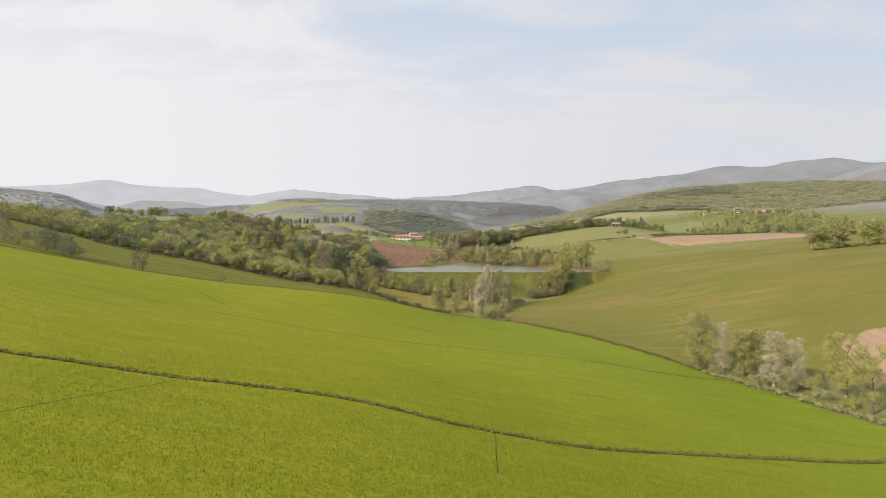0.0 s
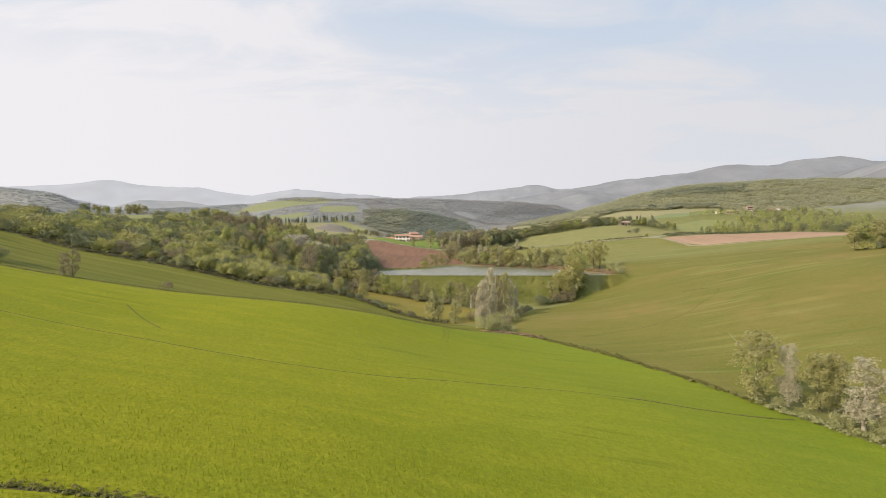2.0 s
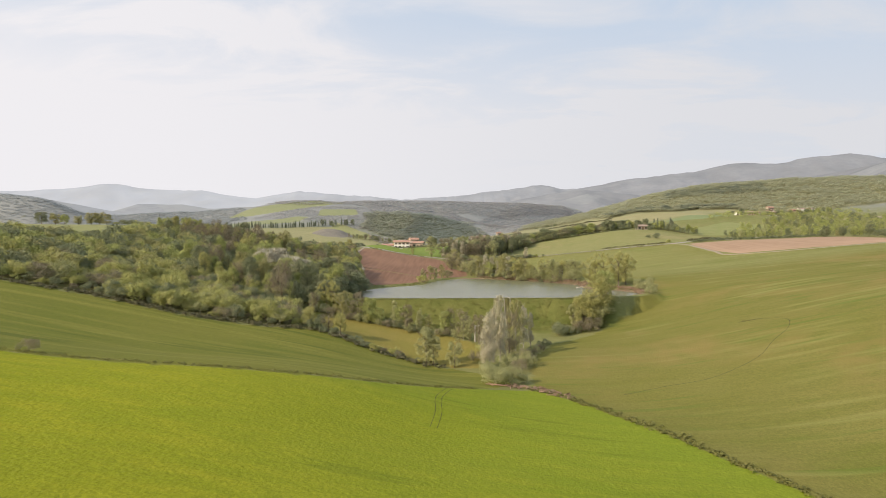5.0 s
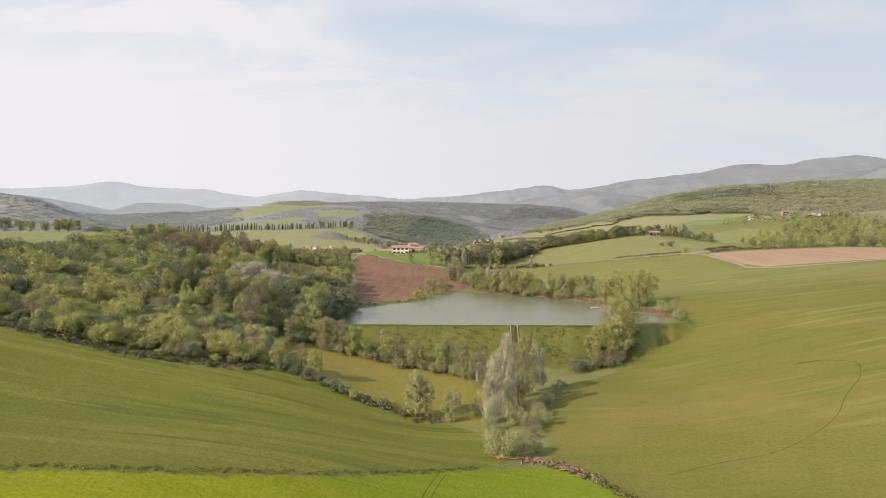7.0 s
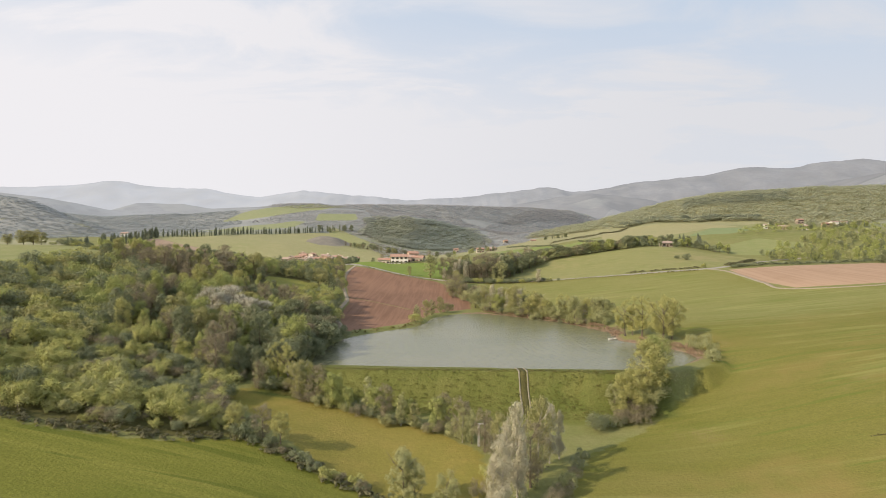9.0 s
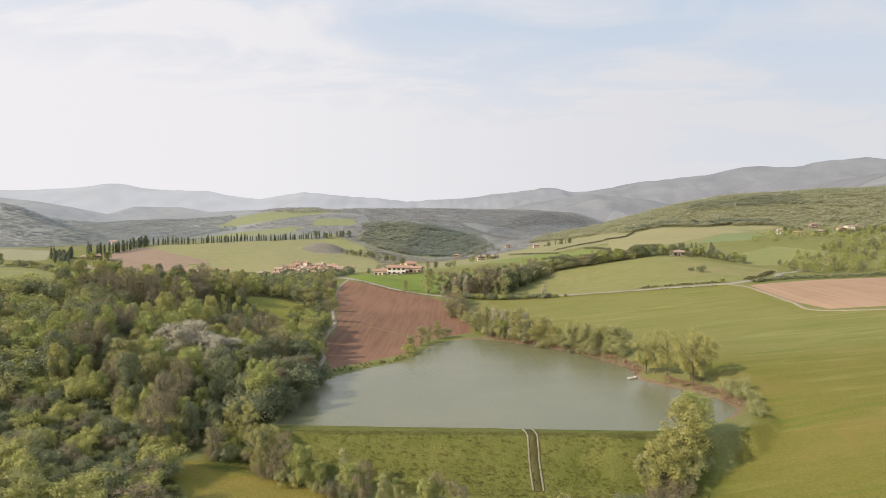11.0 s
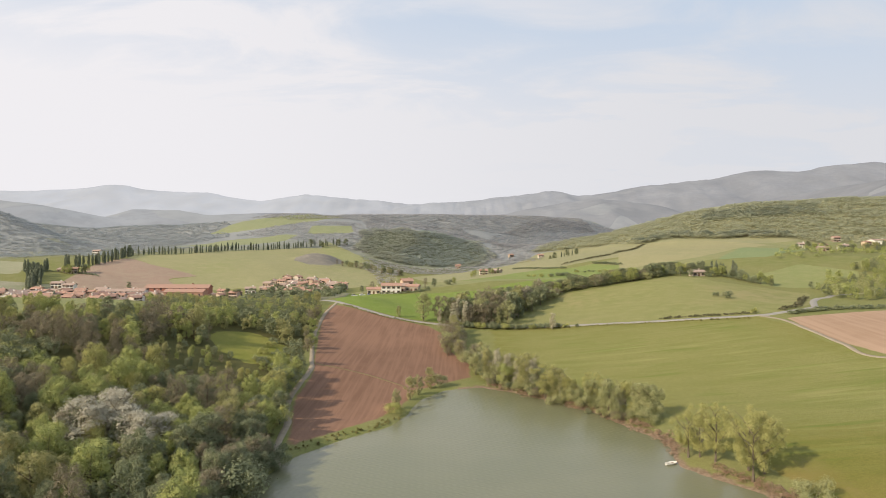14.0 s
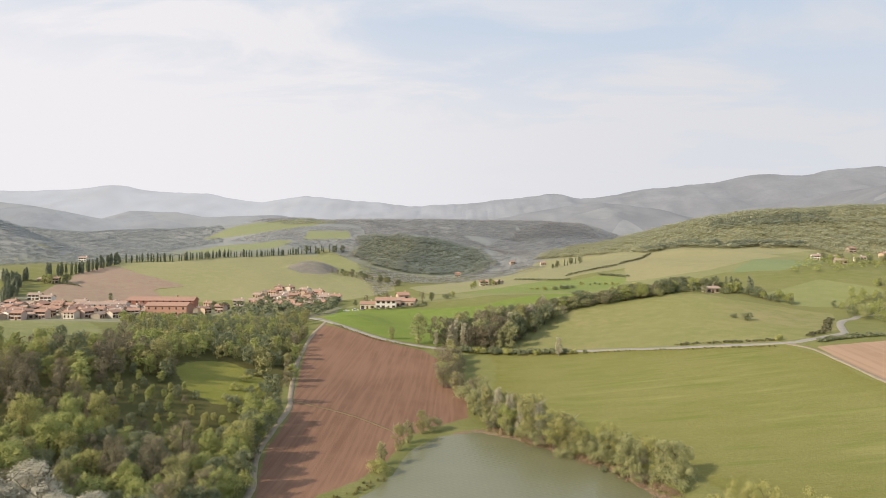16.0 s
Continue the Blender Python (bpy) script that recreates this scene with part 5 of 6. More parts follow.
# trees along the wood's side of the farm track
row([(-45.5, 384), (-50, 402), (-55, 424), (-59, 448), (-60.5, 466)], ["green_tree", "ash_tree", "dark_shrub", "green_tree", "bare_tree", "oak_tree"], 5.0, (4.5, 7.5), "young tree at the edge of the gravel farm track", "trees along the track", 1.2, 1.05, 51)
row([(-33.5, 301), (-37, 318), (-41, 334), (-43.5, 350), (-44, 366)], ["green_tree", "dark_tree", "shrub", "green_tree", "dark_tree", "dark_shrub"], 4.6, (5.5, 8.5), "leafy tree at the wood's edge beside the gravel farm track", "trees along the track", 1.2, 1.05, 52)
# silver poplars and bushes by the brook
for x, y, h, kind, w in ((12, 196, 12.6, "silver_poplar", 0.95), (11.2, 196.8, 9.5, "silver_poplar", 0.95), (14.8, 201, 15.6, "silver_poplar", 0.72), (13.4, 202, 13, "silver_poplar", 0.7), (17.5, 207, 11, "bare_tree", 0.9), (22, 217, 11, "silver_poplar", 0.7), (24, 219, 9, "silver_poplar", 0.65), (19.5, 213, 12, "ash_tree", 0.7)):
    plant(kind, x, y, h, "tall silver-white poplar in early leaf by the brook", "silver poplars", w)
for x, y, h, w in ((-2, 201, 8.0, 1.05), (-0.4, 200.6, 6.6, 1.05), (4.4, 198.8, 6.2, 1.1)):
    plant("willow", x, y, h, "round pale sage-green willow beside the small meadow", "brook trees", w)
for x, y, h, kind in ((12, 178.5, 4.7, "willow_shrub"), (15, 180, 4.3, "willow_shrub"), (19.5, 193, 4.2, "willow_shrub"), (17.5, 181, 2.2, "willow_shrub"), (13, 184, 3.7, "willow_shrub"), (18, 190, 3.3, "bare_shrub"), (16, 194, 3.7, "willow_shrub"), (20, 198, 3.7, "bare_shrub"), (23, 206, 3, "willow_shrub"),
                      (22, 203, 3, "bare_shrub"), (26, 214, 2.6, "dark_shrub"), (28, 219, 2.2, "dark_shrub"), (11, 192, 3, "willow_shrub"), (17, 187, 2.6, "bare_shrub"), (9, 205, 3, "bare_shrub"), (11, 211, 3.3, "shrub"), (25, 210, 2.5, "bare_shrub")):
    plant(kind, x, y, h, "pale grey-green willow bush by the brook", "brook bushes", 0.85)
# hedge between the bank field and the small meadow
for x, y, h, kind in ((-23.5, 212, 5.4, "maple"), (-26.5, 211.8, 6, "bare_tree"), (-31, 211.5, 5.5, "maple"), (-29, 211, 4, "dark_shrub")):
    plant(kind, x, y, h, "small tree in the hedge by the meadow", "hedge trees")
row([(-30, 211), (-22, 209), (-12, 205.5), (-3, 201.5)], ["dark_shrub", "bare_shrub", "shrub", "dark_shrub"], 1.5, (1.0, 2.2), "low dark bramble bush in the hedge", "hedge bushes", 0.5, 1.0, 12)
# bramble by the meadow; along the wood this strip stands in for bank shadow
hedge([(-190, 217), (-134, 201), (-82, 204), (-59, 202), (-39, 206), (-30, 211), (-21, 208), (-12, 204.5), (2, 198)], 0.25, (0.2, 0.85), "bramble", "brown bramble and painted-in bank shadow along the edge of the field", 0.9, 13, 40, 0.7, 0.24)
# silver poplars at the eastern gully
for x, y, h, kind, w in ((51, 122, 10.6, "ash_tree", 1.2), (55.5, 121, 10.2, "silver_poplar", 1.15), (59, 118.5, 8.8, "oak_tree", 1.1), (61, 118, 8.6, "ash_tree", 1.1), (60.2, 110.5, 10.5, "silver_poplar", 1.5), (63.5, 109.5, 9.6, "silver_poplar", 1.3), (69, 104, 11.4, "black_poplar", 1.0), (68.5, 97, 11.2, "black_poplar", 1.1)):
    plant(kind, x, y, h, "tall poplar in early leaf, silver-white or olive, in the gully", "gully poplars", w)
for x, y, h, kind in ((66, 109, 3.8, "shrub"), (61, 108, 3.2, "willow_shrub"), (58, 112, 2.6, "willow_shrub"), (65, 104, 2.6, "willow_shrub"), (53, 119, 2.2, "willow_shrub"), (67, 100, 2.2, "shrub"), (70, 94, 2.4, "willow_shrub")):
    plant(kind, x, y, h, "low grey-green willow bush in the gully", "gully bushes")
hedge([(50, 120), (56, 111), (62, 101), (68, 91), (74, 82)], 0.25, (0.3, 1.0), "willow", "low grey-green brush along the gully", 0.7, 14, 70, 0.6, 0.16)
hedge([(18, 178), (28, 166.5), (34, 153.5), (40, 140), (47, 127.5), (51, 120)], 0.22, (0.12, 0.5), "weed", "green-brown brush along the brook beside the wheat", 0.6, 15, 24, 0.9)
hedge([(15, 178), (20, 176.5), (25, 171)], 0.12, (0.15, 0.5), "reed", "heap of dry brown cuttings beside the brook", 0.7, 16, 22, 0.9, 0.3)
# boundary between the wheat and the bank field
hedge([(-150, 141), (-100, 142), (-65, 142), (-40, 142), (-23, 147), (-12, 153), (-2, 162), (8, 171)], 0.16, (0.08, 0.26), "weed", "rough dark green grass bank between two fields", 0.5, 17, 24, 1.2)
for x, y, h, kind in ((-99, 152, 6.5, "dark_shrub"), (-94, 150, 5.5, "dark_shrub"), (-90, 148, 4, "dark_shrub"), (-108, 155, 6.5, "bare_shrub"), (-115, 160, 7, "bare_tree"), (-70, 142, 5.4, "bare_tree"), (-72, 142.5, 4.6, "bare_tree"), (-52, 142.5, 2.2, "bare_shrub")):
    plant(kind, x, y, h, "bush on the bank between two fields", "boundary bushes")
# copse on the eastern rise
for n, (x, y, h) in enumerate(((150, 247, 9), (155, 252, 10), (160, 247, 11), (166, 252, 11.5), (172, 246, 11), (178, 252, 11), (184, 247, 10), (160, 256, 10), (170, 258, 11))):
    plant(("oak_tree", "green_tree", "oak_tree")[n % 3], x, y, h, "broad yellow-green tree in the field copse", "field copse", 1.15)

for x, y, h, kind in ((152, 244, 3.6, "shrub"), (158, 245, 3, "dark_shrub"), (164, 245, 3.6, "shrub"), (170, 244, 3.4, "willow_shrub"), (176, 246, 3.6, "shrub"), (182, 245, 3.2, "dark_shrub")):
    plant(kind, x, y, h, "bush under the trees of the field copse", "field copse", 1.2)
row([(236, 446), (240, 420), (246, 390), (254, 362)], ["dark_tree", "green_tree", "oak_tree", "dark_shrub"], 3.4, (4, 7.5), "tree at the end of the clay field", "clay field trees", 2.5, 1.2, 90)
# trees on the skyline of the ridge field
for x, y, h, kind in ((-192, 352, 6.5, "dark_tree"), (-186, 353, 6, "oak_tree"), (-181, 352, 5, "green_tree"), (-173, 350, 4.6, "oak_tree"), (-168, 352, 6.2, "oak_tree"), (-164, 352, 6.5, "oak_tree"), (-160, 351, 5, "oak_tree"), (-153, 354, 3.0, "dark_shrub"), (-149, 353, 3, "dark_shrub"), (-146, 352, 2.8, "shrub"),
                      (-139, 347, 2.6, "dark_shrub"), (-134, 344, 2.2, "shrub"), (-128, 339, 5.4, "green_tree"), (-156, 352, 1.6, "shrub")):
    plant(kind, x, y, h, "tree on the skyline of the ridge field", "ridge trees", 1.5)

# ---- stream trees and hedges to the north ----
row([(4, 410), (8, 402), (13, 396)], ["bare_tree", "willow", "ash_tree", "bare_tree"], 2.0, (6, 9), "budding brownish tree along the stream", "stream trees", 1.6, 1.1, 20)
row([(14, 394), (17.5, 384), (16.5, 375)], ["willow", "ash_tree", "bare_tree", "willow_shrub", "green_tree"], 1.7, (5, 9), "leafy tree where the stream meets the pond", "stream trees", 1.3, 1.1, 37)
row([(4, 448), (8, 430), (5, 415)], ["bare_tree", "bare_shrub", "ash_tree"], 2.6, (5, 8.5), "budding brownish tree along the stream", "stream trees", 1.4, 1.1, 21)
row([(-3, 469), (6, 468), (18, 469), (30, 474), (40, 496), (50, 514), (54, 522)], ["willow", "bare_tree", "silver_poplar", "dark_tree", "ash_tree", "bare_tree", "poplar", "dark_tree", "silver_poplar"], 1.4, (6, 14), "tree in the leafy belt along the stream", "stream belt", 2.6, 1.1, 22)
row([(4, 480), (16, 484), (26, 494), (38, 512)], ["poplar", "bare_tree", "ash_tree", "dark_tree", "bare_tree"], 2.3, (9, 16), "tree in the leafy belt along the stream", "stream belt", 2.5, 1.2, 32)
row([(53, 522), (68, 540), (84, 547), (109, 549), (134, 556)], ["bare_tree", "dark_tree", "willow", "green_tree", "dark_tree", "bare_shrub", "dark_shrub", "willow_shrub"], 1.7, (5, 10), "budding tree in the belt behind the hill field", "stream belt", 1.8, 1.3, 23)
row([(112, 556), (128, 562), (142, 572), (158, 588)], ["dark_tree", "green_tree", "umbrella_pine", "dark_shrub", "shrub"], 2.0, (5, 9), "dark tree in the belt behind the hill field", "stream belt", 2.2, 1.15, 24)
row([(158, 585), (170, 566), (178, 552), (186, 540), (194, 528)], ["dark_tree", "green_tree", "dark_shrub"], 3.2, (4.5, 8), "dark tree around the hill farm", "farm trees", 2.0, 1.1, 25)
for x, y, h in ((172, 570, 8.5), (174.5, 569, 9), (177, 568, 8), (184, 566, 10), (185, 564, 8), (180, 571, 7)):
    plant("cypress", x, y, h, "dark slender cypress by the hill farm", "farm cypresses", 1.25)
for x, y, h, kind in ((151, 550, 5, "dark_tree"), (163, 552, 4.6, "dark_shrub"), (147, 556, 6, "dark_tree"), (168, 556, 6, "green_tree"), (157, 566, 8, "dark_tree"), (150, 566, 8, "green_tree"), (164, 568, 9, "dark_tree"), (172, 560, 5, "dark_shrub"), (142, 558, 5, "dark_shrub")):
    plant(kind, x, y, h, "dark garden tree round the hill farm", "farm trees", 1.15)
plant("ash_tree", -22, 471, 5.2, "lone round tree in the bright green field", "lone trees", 1.1)
for x, y, h, kind, w in ((5, 463, 11, "silver_poplar", 1.0), (7.5, 465, 10, "silver_poplar", 0.9), (11, 464, 12, "silver_poplar", 1.0), (13.5, 466, 10, "silver_poplar", 0.9), (20, 465, 11, "bare_tree", 1.0), (24, 466, 11, "bare_tree", 1.0), (27, 465, 9, "poplar", 1.2), (44, 508, 9.5, "blossom_tree", 1.3), (48, 514, 8.5, "blossom_tree", 1.2), (58, 527, 8, "blossom_tree", 1.2)):
    plant(kind, x, y, h, "pale silvery tree standing out of the stream belt", "stream belt", w)
plant("silver_poplar", 51, 449, 7.6, "lone silver tree beside the country road", "lone trees", 1.5)
plant("dark_shrub", 143.5, 480, 4.6, "lone dark tree on the hill field", "lone trees", 1.0)
plant("dark_shrub", 140, 487, 2.8, "small dark bush on the hill field", "lone trees", 1.0)
plant("shrub", 137, 439, 3.0, "green bush at the road fork", "lone trees", 0.9)
for x, y, h, kind in ((30, 454, 3.6, "shrub"), (36, 453, 3.2, "dark_shrub"), (42, 452, 3.0, "shrub"), (24, 455, 4, "dark_shrub"), (18, 456, 4, "shrub"), (57, 449.5, 2.4, "shrub"), (62, 448.5, 1.8, "dark_shrub"), (12, 457, 4.2, "dark_shrub")):
    plant(kind, x, y, h, "green roadside hedge bush by the lane", "roadside bushes", 1.1)
hedge([(10, 459.5), (24, 457), (40, 454.5), (56, 450.5)], 0.5, (1.2, 2.4), "dark", "dark hedge between the lane and the field", 0.5, 38, 60)
hedge([(22, 455), (45, 451), (68, 447.5), (98, 438.5), (132, 431)], 0.9, (0.3, 0.7), "tuft", "rough verge beside the country road", 0.4, 26, 30)
hedge([(98, 446), (120, 441), (136, 439)], 0.7, (0.5, 1.1), "bramble", "low hedge beside the country road", 0.4, 27, 40)
hedge([(150, 434), (168, 440), (182, 444), (196, 447), (240, 450)], 0.6, (0.8, 1.9), "dark", "dark clipped hedge above the clay field", 0.5, 28, 60)
hedge([(150, 443), (162, 452), (172, 466), (182, 482), (190, 496)], 0.7, (0.7, 1.6), "bramble", "hedge along the bend of the road", 0.6, 29, 50)
hedge([(-6, 459), (-30, 467), (-52, 484)], 0.9, (0.3, 0.8), "tuft", "rough verge above the ploughed field", 0.4, 30, 30)


# ---- ditches and furrows in the wheat ----
EARTH = plain("dark_earth", (0.07, 0.068, 0.028), (0.12, 0.11, 0.045), 1.2, 1.0, 0.1)


def smooth_line(line, step=1.0):
    """A curve through the given places."""
    pts = np.array([line[0]] + list(line) + [line[-1]], float)
    out = []
    for n in range(1, len(pts) - 2):
        p0, p1, p2, p3 = pts[n - 1:n + 3]
        count = max(2, int(np.hypot(*(p2 - p1)) / step))
        for k in range(count):
            s = k / count
            out.append(0.5 * (2 * p1 + (p2 - p0) * s + (2 * p0 - 5 * p1 + 4 * p2 - p3) * s * s + (3 * p1 - p0 - 3 * p2 + p3) * s ** 3))
    out.append(pts[-1])
    return [tuple(p) for p in out]


def ditch(line, width, label, seed, tuft=(0.25, 0.6), gap=0.3, leaf="tuft"):
    """A dark open ditch with rough grass on its lips."""
    fine = smooth_line(line, 1.5)
    ribbon("ditch", fine, width, EARTH, label, 0.03, 1.5, -0.02)["category"] = "ditch"
    if tuft:
        hedge(fine, gap, tuft, leaf, "rough dark grass along the lips of a ditch", width * 0.4, seed, 26, 1.1, 0.3)


DITCH = [(-60, 55), (-40, 56), (-36, 57), (-26, 58), (-18, 59), (-10, 59), (-4, 58), (0, 57.3), (5, 58), (14, 60.5), (25, 65), (39, 69.5), (53, 74), (64, 80)]
ditch(DITCH, 0.42, "dark open drainage ditch across the wheat field", 40, (0.06, 0.26), 0.2, "weed")
hedge(smooth_line([(x, y + 0.55) for x, y in DITCH], 1.5), 0.14, (0.04, 0.14), "tuft", "dry tan grass on the far lip of the ditch", 0.35, 48, 16, 1.6, 0.3)
ditch([(-60, 101), (-38, 100), (-30, 99), (-20, 98.3), (-8, 100), (3, 104), (15, 106.5), (26, 107.3)], 0.13, "shallow furrow across the wheat field", 41, None)
ditch([(26, 107.3), (39, 109.5), (49, 112), (52, 113)], 0.3, "dark furrow at the edge of the wheat field", 49, (0.06, 0.16), 0.4)
ditch([(4, 44), (4.4, 50), (5, 57.5)], 0.06, "narrow furrow in the wheat", 42, None)
ditch([(-29, 38), (-27.5, 47), (-25, 57)], 0.02, "narrow furrow in the wheat", 43, None)
ditch([(-48, 120), (-42, 113), (-37, 108)], 0.14, "narrow furrow in the wheat", 44, None)
for x in (0.0, 0.9):
    ditch([(2.9 + x, 165), (2.0 + x, 160), (1.3 + x, 154), (1.5 + x, 147), (1.0 + x, 140)], 0.05, "wheel track of a tractor through the wheat", 45, None)
ditch([(79, 212), (82.5, 207), (79, 200), (72, 193), (66, 186), (60, 181.5), (52, 177.5), (43, 176), (35, 173.5)], 0.1, "curved tractor rut in the eastern field", 46, None)
ditch([(74, 213), (79, 212)], 0.3, "short dark rut in the eastern field", 47, (0.12, 0.25), 0.6)

# ---- far woods ----
rng = np.random.RandomState(77)


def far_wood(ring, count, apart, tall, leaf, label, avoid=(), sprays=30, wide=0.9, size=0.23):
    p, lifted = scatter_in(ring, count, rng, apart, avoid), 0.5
    if leaf in ("far_grey", "far_blue"):  # low even canopy; flattened crowns keep contrast faint, like haze
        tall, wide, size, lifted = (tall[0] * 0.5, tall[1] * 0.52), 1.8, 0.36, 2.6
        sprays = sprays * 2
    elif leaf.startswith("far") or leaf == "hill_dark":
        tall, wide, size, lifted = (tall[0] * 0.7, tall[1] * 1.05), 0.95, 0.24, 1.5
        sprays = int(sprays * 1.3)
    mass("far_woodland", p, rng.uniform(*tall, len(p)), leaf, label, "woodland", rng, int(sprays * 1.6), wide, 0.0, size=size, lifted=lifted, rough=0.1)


# the round hill's shaded and sunlit flanks are painted as two leaf colours
far_wood([(-60, 918), (-72, 960), (-52, 1010), (-60, 1060), (-14, 1100), (25, 1085), (46, 1030), (30, 980), (-28, 922)], 1100, 3.8, (2.6, 4.4), "far_dark", "darker wood on the shaded side of a round hill")
far_wood([(-96, 914), (-130, 950), (-122, 985), (-134, 1025), (-70, 1076), (-45, 1062), (-40, 1010), (-58, 960), (-48, 916), (-69, 913)], 700, 3.8, (2.6, 4.4), "far_olive", "olive-green wood on the sunlit side of a round hill")
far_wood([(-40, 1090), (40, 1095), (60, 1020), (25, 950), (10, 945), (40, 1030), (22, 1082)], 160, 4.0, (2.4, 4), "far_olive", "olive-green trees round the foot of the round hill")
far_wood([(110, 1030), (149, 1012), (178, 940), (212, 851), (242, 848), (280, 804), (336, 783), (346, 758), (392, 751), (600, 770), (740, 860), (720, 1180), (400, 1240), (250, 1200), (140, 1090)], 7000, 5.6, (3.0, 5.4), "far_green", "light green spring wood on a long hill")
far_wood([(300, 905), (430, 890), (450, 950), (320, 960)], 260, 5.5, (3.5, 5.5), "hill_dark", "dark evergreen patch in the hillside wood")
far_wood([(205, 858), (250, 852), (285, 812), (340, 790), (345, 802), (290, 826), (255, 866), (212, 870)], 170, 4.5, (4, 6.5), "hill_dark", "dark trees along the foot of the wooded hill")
far_wood([(-330, 1140), (-250, 1100), (-150, 1140), (0, 1170), (120, 1250), (300, 1500), (300, 1720), (100, 1600), (-100, 1360), (-300, 1260)], 3600, 5.2, (2.6, 4.4), "far_grey", "grey wood along a ridge, paled by haze", (), 20)
far_wood([(28, 968), (60, 960), (130, 1030), (260, 1210), (420, 1450), (420, 1700), (200, 1500), (60, 1180), (52, 1040)], 2700, 5.6, (2.6, 4.4), "far_grey", "grey wood on a slope, paled by haze", (), 20)
far_wood([(-900, 730), (-560, 735), (-440, 760), (-420, 840), (-340, 900), (-310, 1000), (-360, 1120), (-500, 1200), (-900, 1200)], 4200, 6.4, (2.8, 5.0), "far_blue", "blue-grey wood in the valley, paled by haze", [FIELDS["terrace_a"], FIELDS["terrace_b"]], 20)
far_wood([(-420, 720), (-330, 745), (-322, 790), (-290, 850), (-340, 880), (-420, 860)], 420, 5.5, (2.4, 4.2), "far_blue", "blue-grey trees on the far slope, paled by haze", (), 20)
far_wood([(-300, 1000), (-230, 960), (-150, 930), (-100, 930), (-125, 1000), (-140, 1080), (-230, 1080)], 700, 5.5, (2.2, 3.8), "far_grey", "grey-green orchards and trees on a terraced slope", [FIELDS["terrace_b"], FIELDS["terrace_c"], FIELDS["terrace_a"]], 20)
far_wood([(-125, 1040), (-60, 1085), (30, 1110), (90, 1060), (110, 1120), (0, 1180), (-150, 1140)], 800, 4.6, (2.4, 3.8), "far_grey", "grey wood behind the round hill, paled by haze", (), 20)
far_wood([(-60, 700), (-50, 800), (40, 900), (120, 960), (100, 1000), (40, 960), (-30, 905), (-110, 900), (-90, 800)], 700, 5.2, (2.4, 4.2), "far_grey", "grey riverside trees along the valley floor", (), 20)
ROADSIDE = [(206, 524), (239, 562), (268, 582), (300, 586), (340, 602), (350, 520), (290, 462), (240, 466), (213, 482), (209, 500)]
for leaf, label, count, apart in (("green", "fresh green wood beside the road", 150, 5.5), ("willow", "pale green trees in the wood beside the road", 90, 6.5), ("dark", "dark trees in the wood beside the road", 70, 8.0)):
    p = scatter_in(ROADSIDE, count, rng, apart, [FIELDS["far_field"]])
    thicket("woodland", p, rng.uniform(3.5, 8, len(p)), leaf, "round", label, "woodland", rng, 500, 0.55, 1.0)
far_wood([(238, 622), (262, 655), (300, 700), (345, 745), (440, 745), (440, 690), (360, 650), (300, 625), (262, 612)], 110, 9.0, (2.6, 5), "green", "green garden trees round the eastern hamlet", (), 120, 0.55, 0.17)
far_wood([(-130, 548), (-75, 535), (-66, 500), (-70, 560), (-80, 640), (-140, 640)], 70, 6.5, (4, 7), "dark", "dark trees among the village gardens", (), 90, 0.5)


# ---- blades of young wheat nearest the flight ----
rng = np.random.RandomState(90)
n = 200000
bx, by = rng.uniform(-50, 56, n), 20 + 76 * rng.random_sample(n) ** 1.8
d_ditch, _ = beside(bx, by, DITCH)
thin = np.clip((bx + 50) / 25, 0, 1) * np.clip((56 - bx) / 25, 0, 1) * np.clip((96 - by) / 30, 0, 1) * np.clip((by - 20) / 14, 0, 1)
keep = (rng.random_sample(n) < thin) & (d_ditch > 0.6) & (away(bx, by, FIELDS["wheat"]) < -0.5)
bx, by = bx[keep], by[keep]
bz = ground_z(bx, by)
n = len(bx)
turn, lean_x, lean_y, tallness = rng.uniform(0, 6.283, n), rng.normal(size=n) * 0.05, rng.normal(size=n) * 0.05, rng.uniform(0.1, 0.25, n)
half = rng.uniform(0.018, 0.045, n)
base = np.stack([bx, by, bz - 0.02], -1)
across = np.stack([np.cos(turn) * half, np.sin(turn) * half, np.zeros(n)], -1)
tip = base + np.stack([lean_x, lean_y, tallness], -1)
blades = bpy.data.meshes.new("wheat_blades")
blades.vertices.add(3 * n)
blades.vertices.foreach_set("co", np.stack([base - across, base + across, tip], 1).ravel())
blades.loops.add(3 * n)
blades.loops.foreach_set("vertex_index", np.arange(3 * n))
blades.polygons.add(n)
blades.polygons.foreach_set("loop_start", np.arange(0, 3 * n, 3))
blades.update()
blades.materials.append(LEAF["crop"])
tagged(new("wheat", blades), "bright yellow-green blades of young wheat", "wheat", kind="stuff")
# weeds on the face of the dam
p = np.stack([rng.uniform(-33, 49, 5200), rng.uniform(239.5, 248.6, 5200)], -1)
for leaf, a, b, label in (("weed", 0, 2600, "rank green weeds on the face of the dam"), ("weed", 2600, 3600, "dark green weeds on the face of the dam"), ("tuft", 3600, 5200, "yellowish weeds on the face of the dam")):
    mass("weeds", p[a:b], 0.05 + 0.16 * rng.random_sample(b - a) ** 2, leaf, label, "weeds", rng, 26, 2.2, 0.0, size=0.34, lifted=1.5)


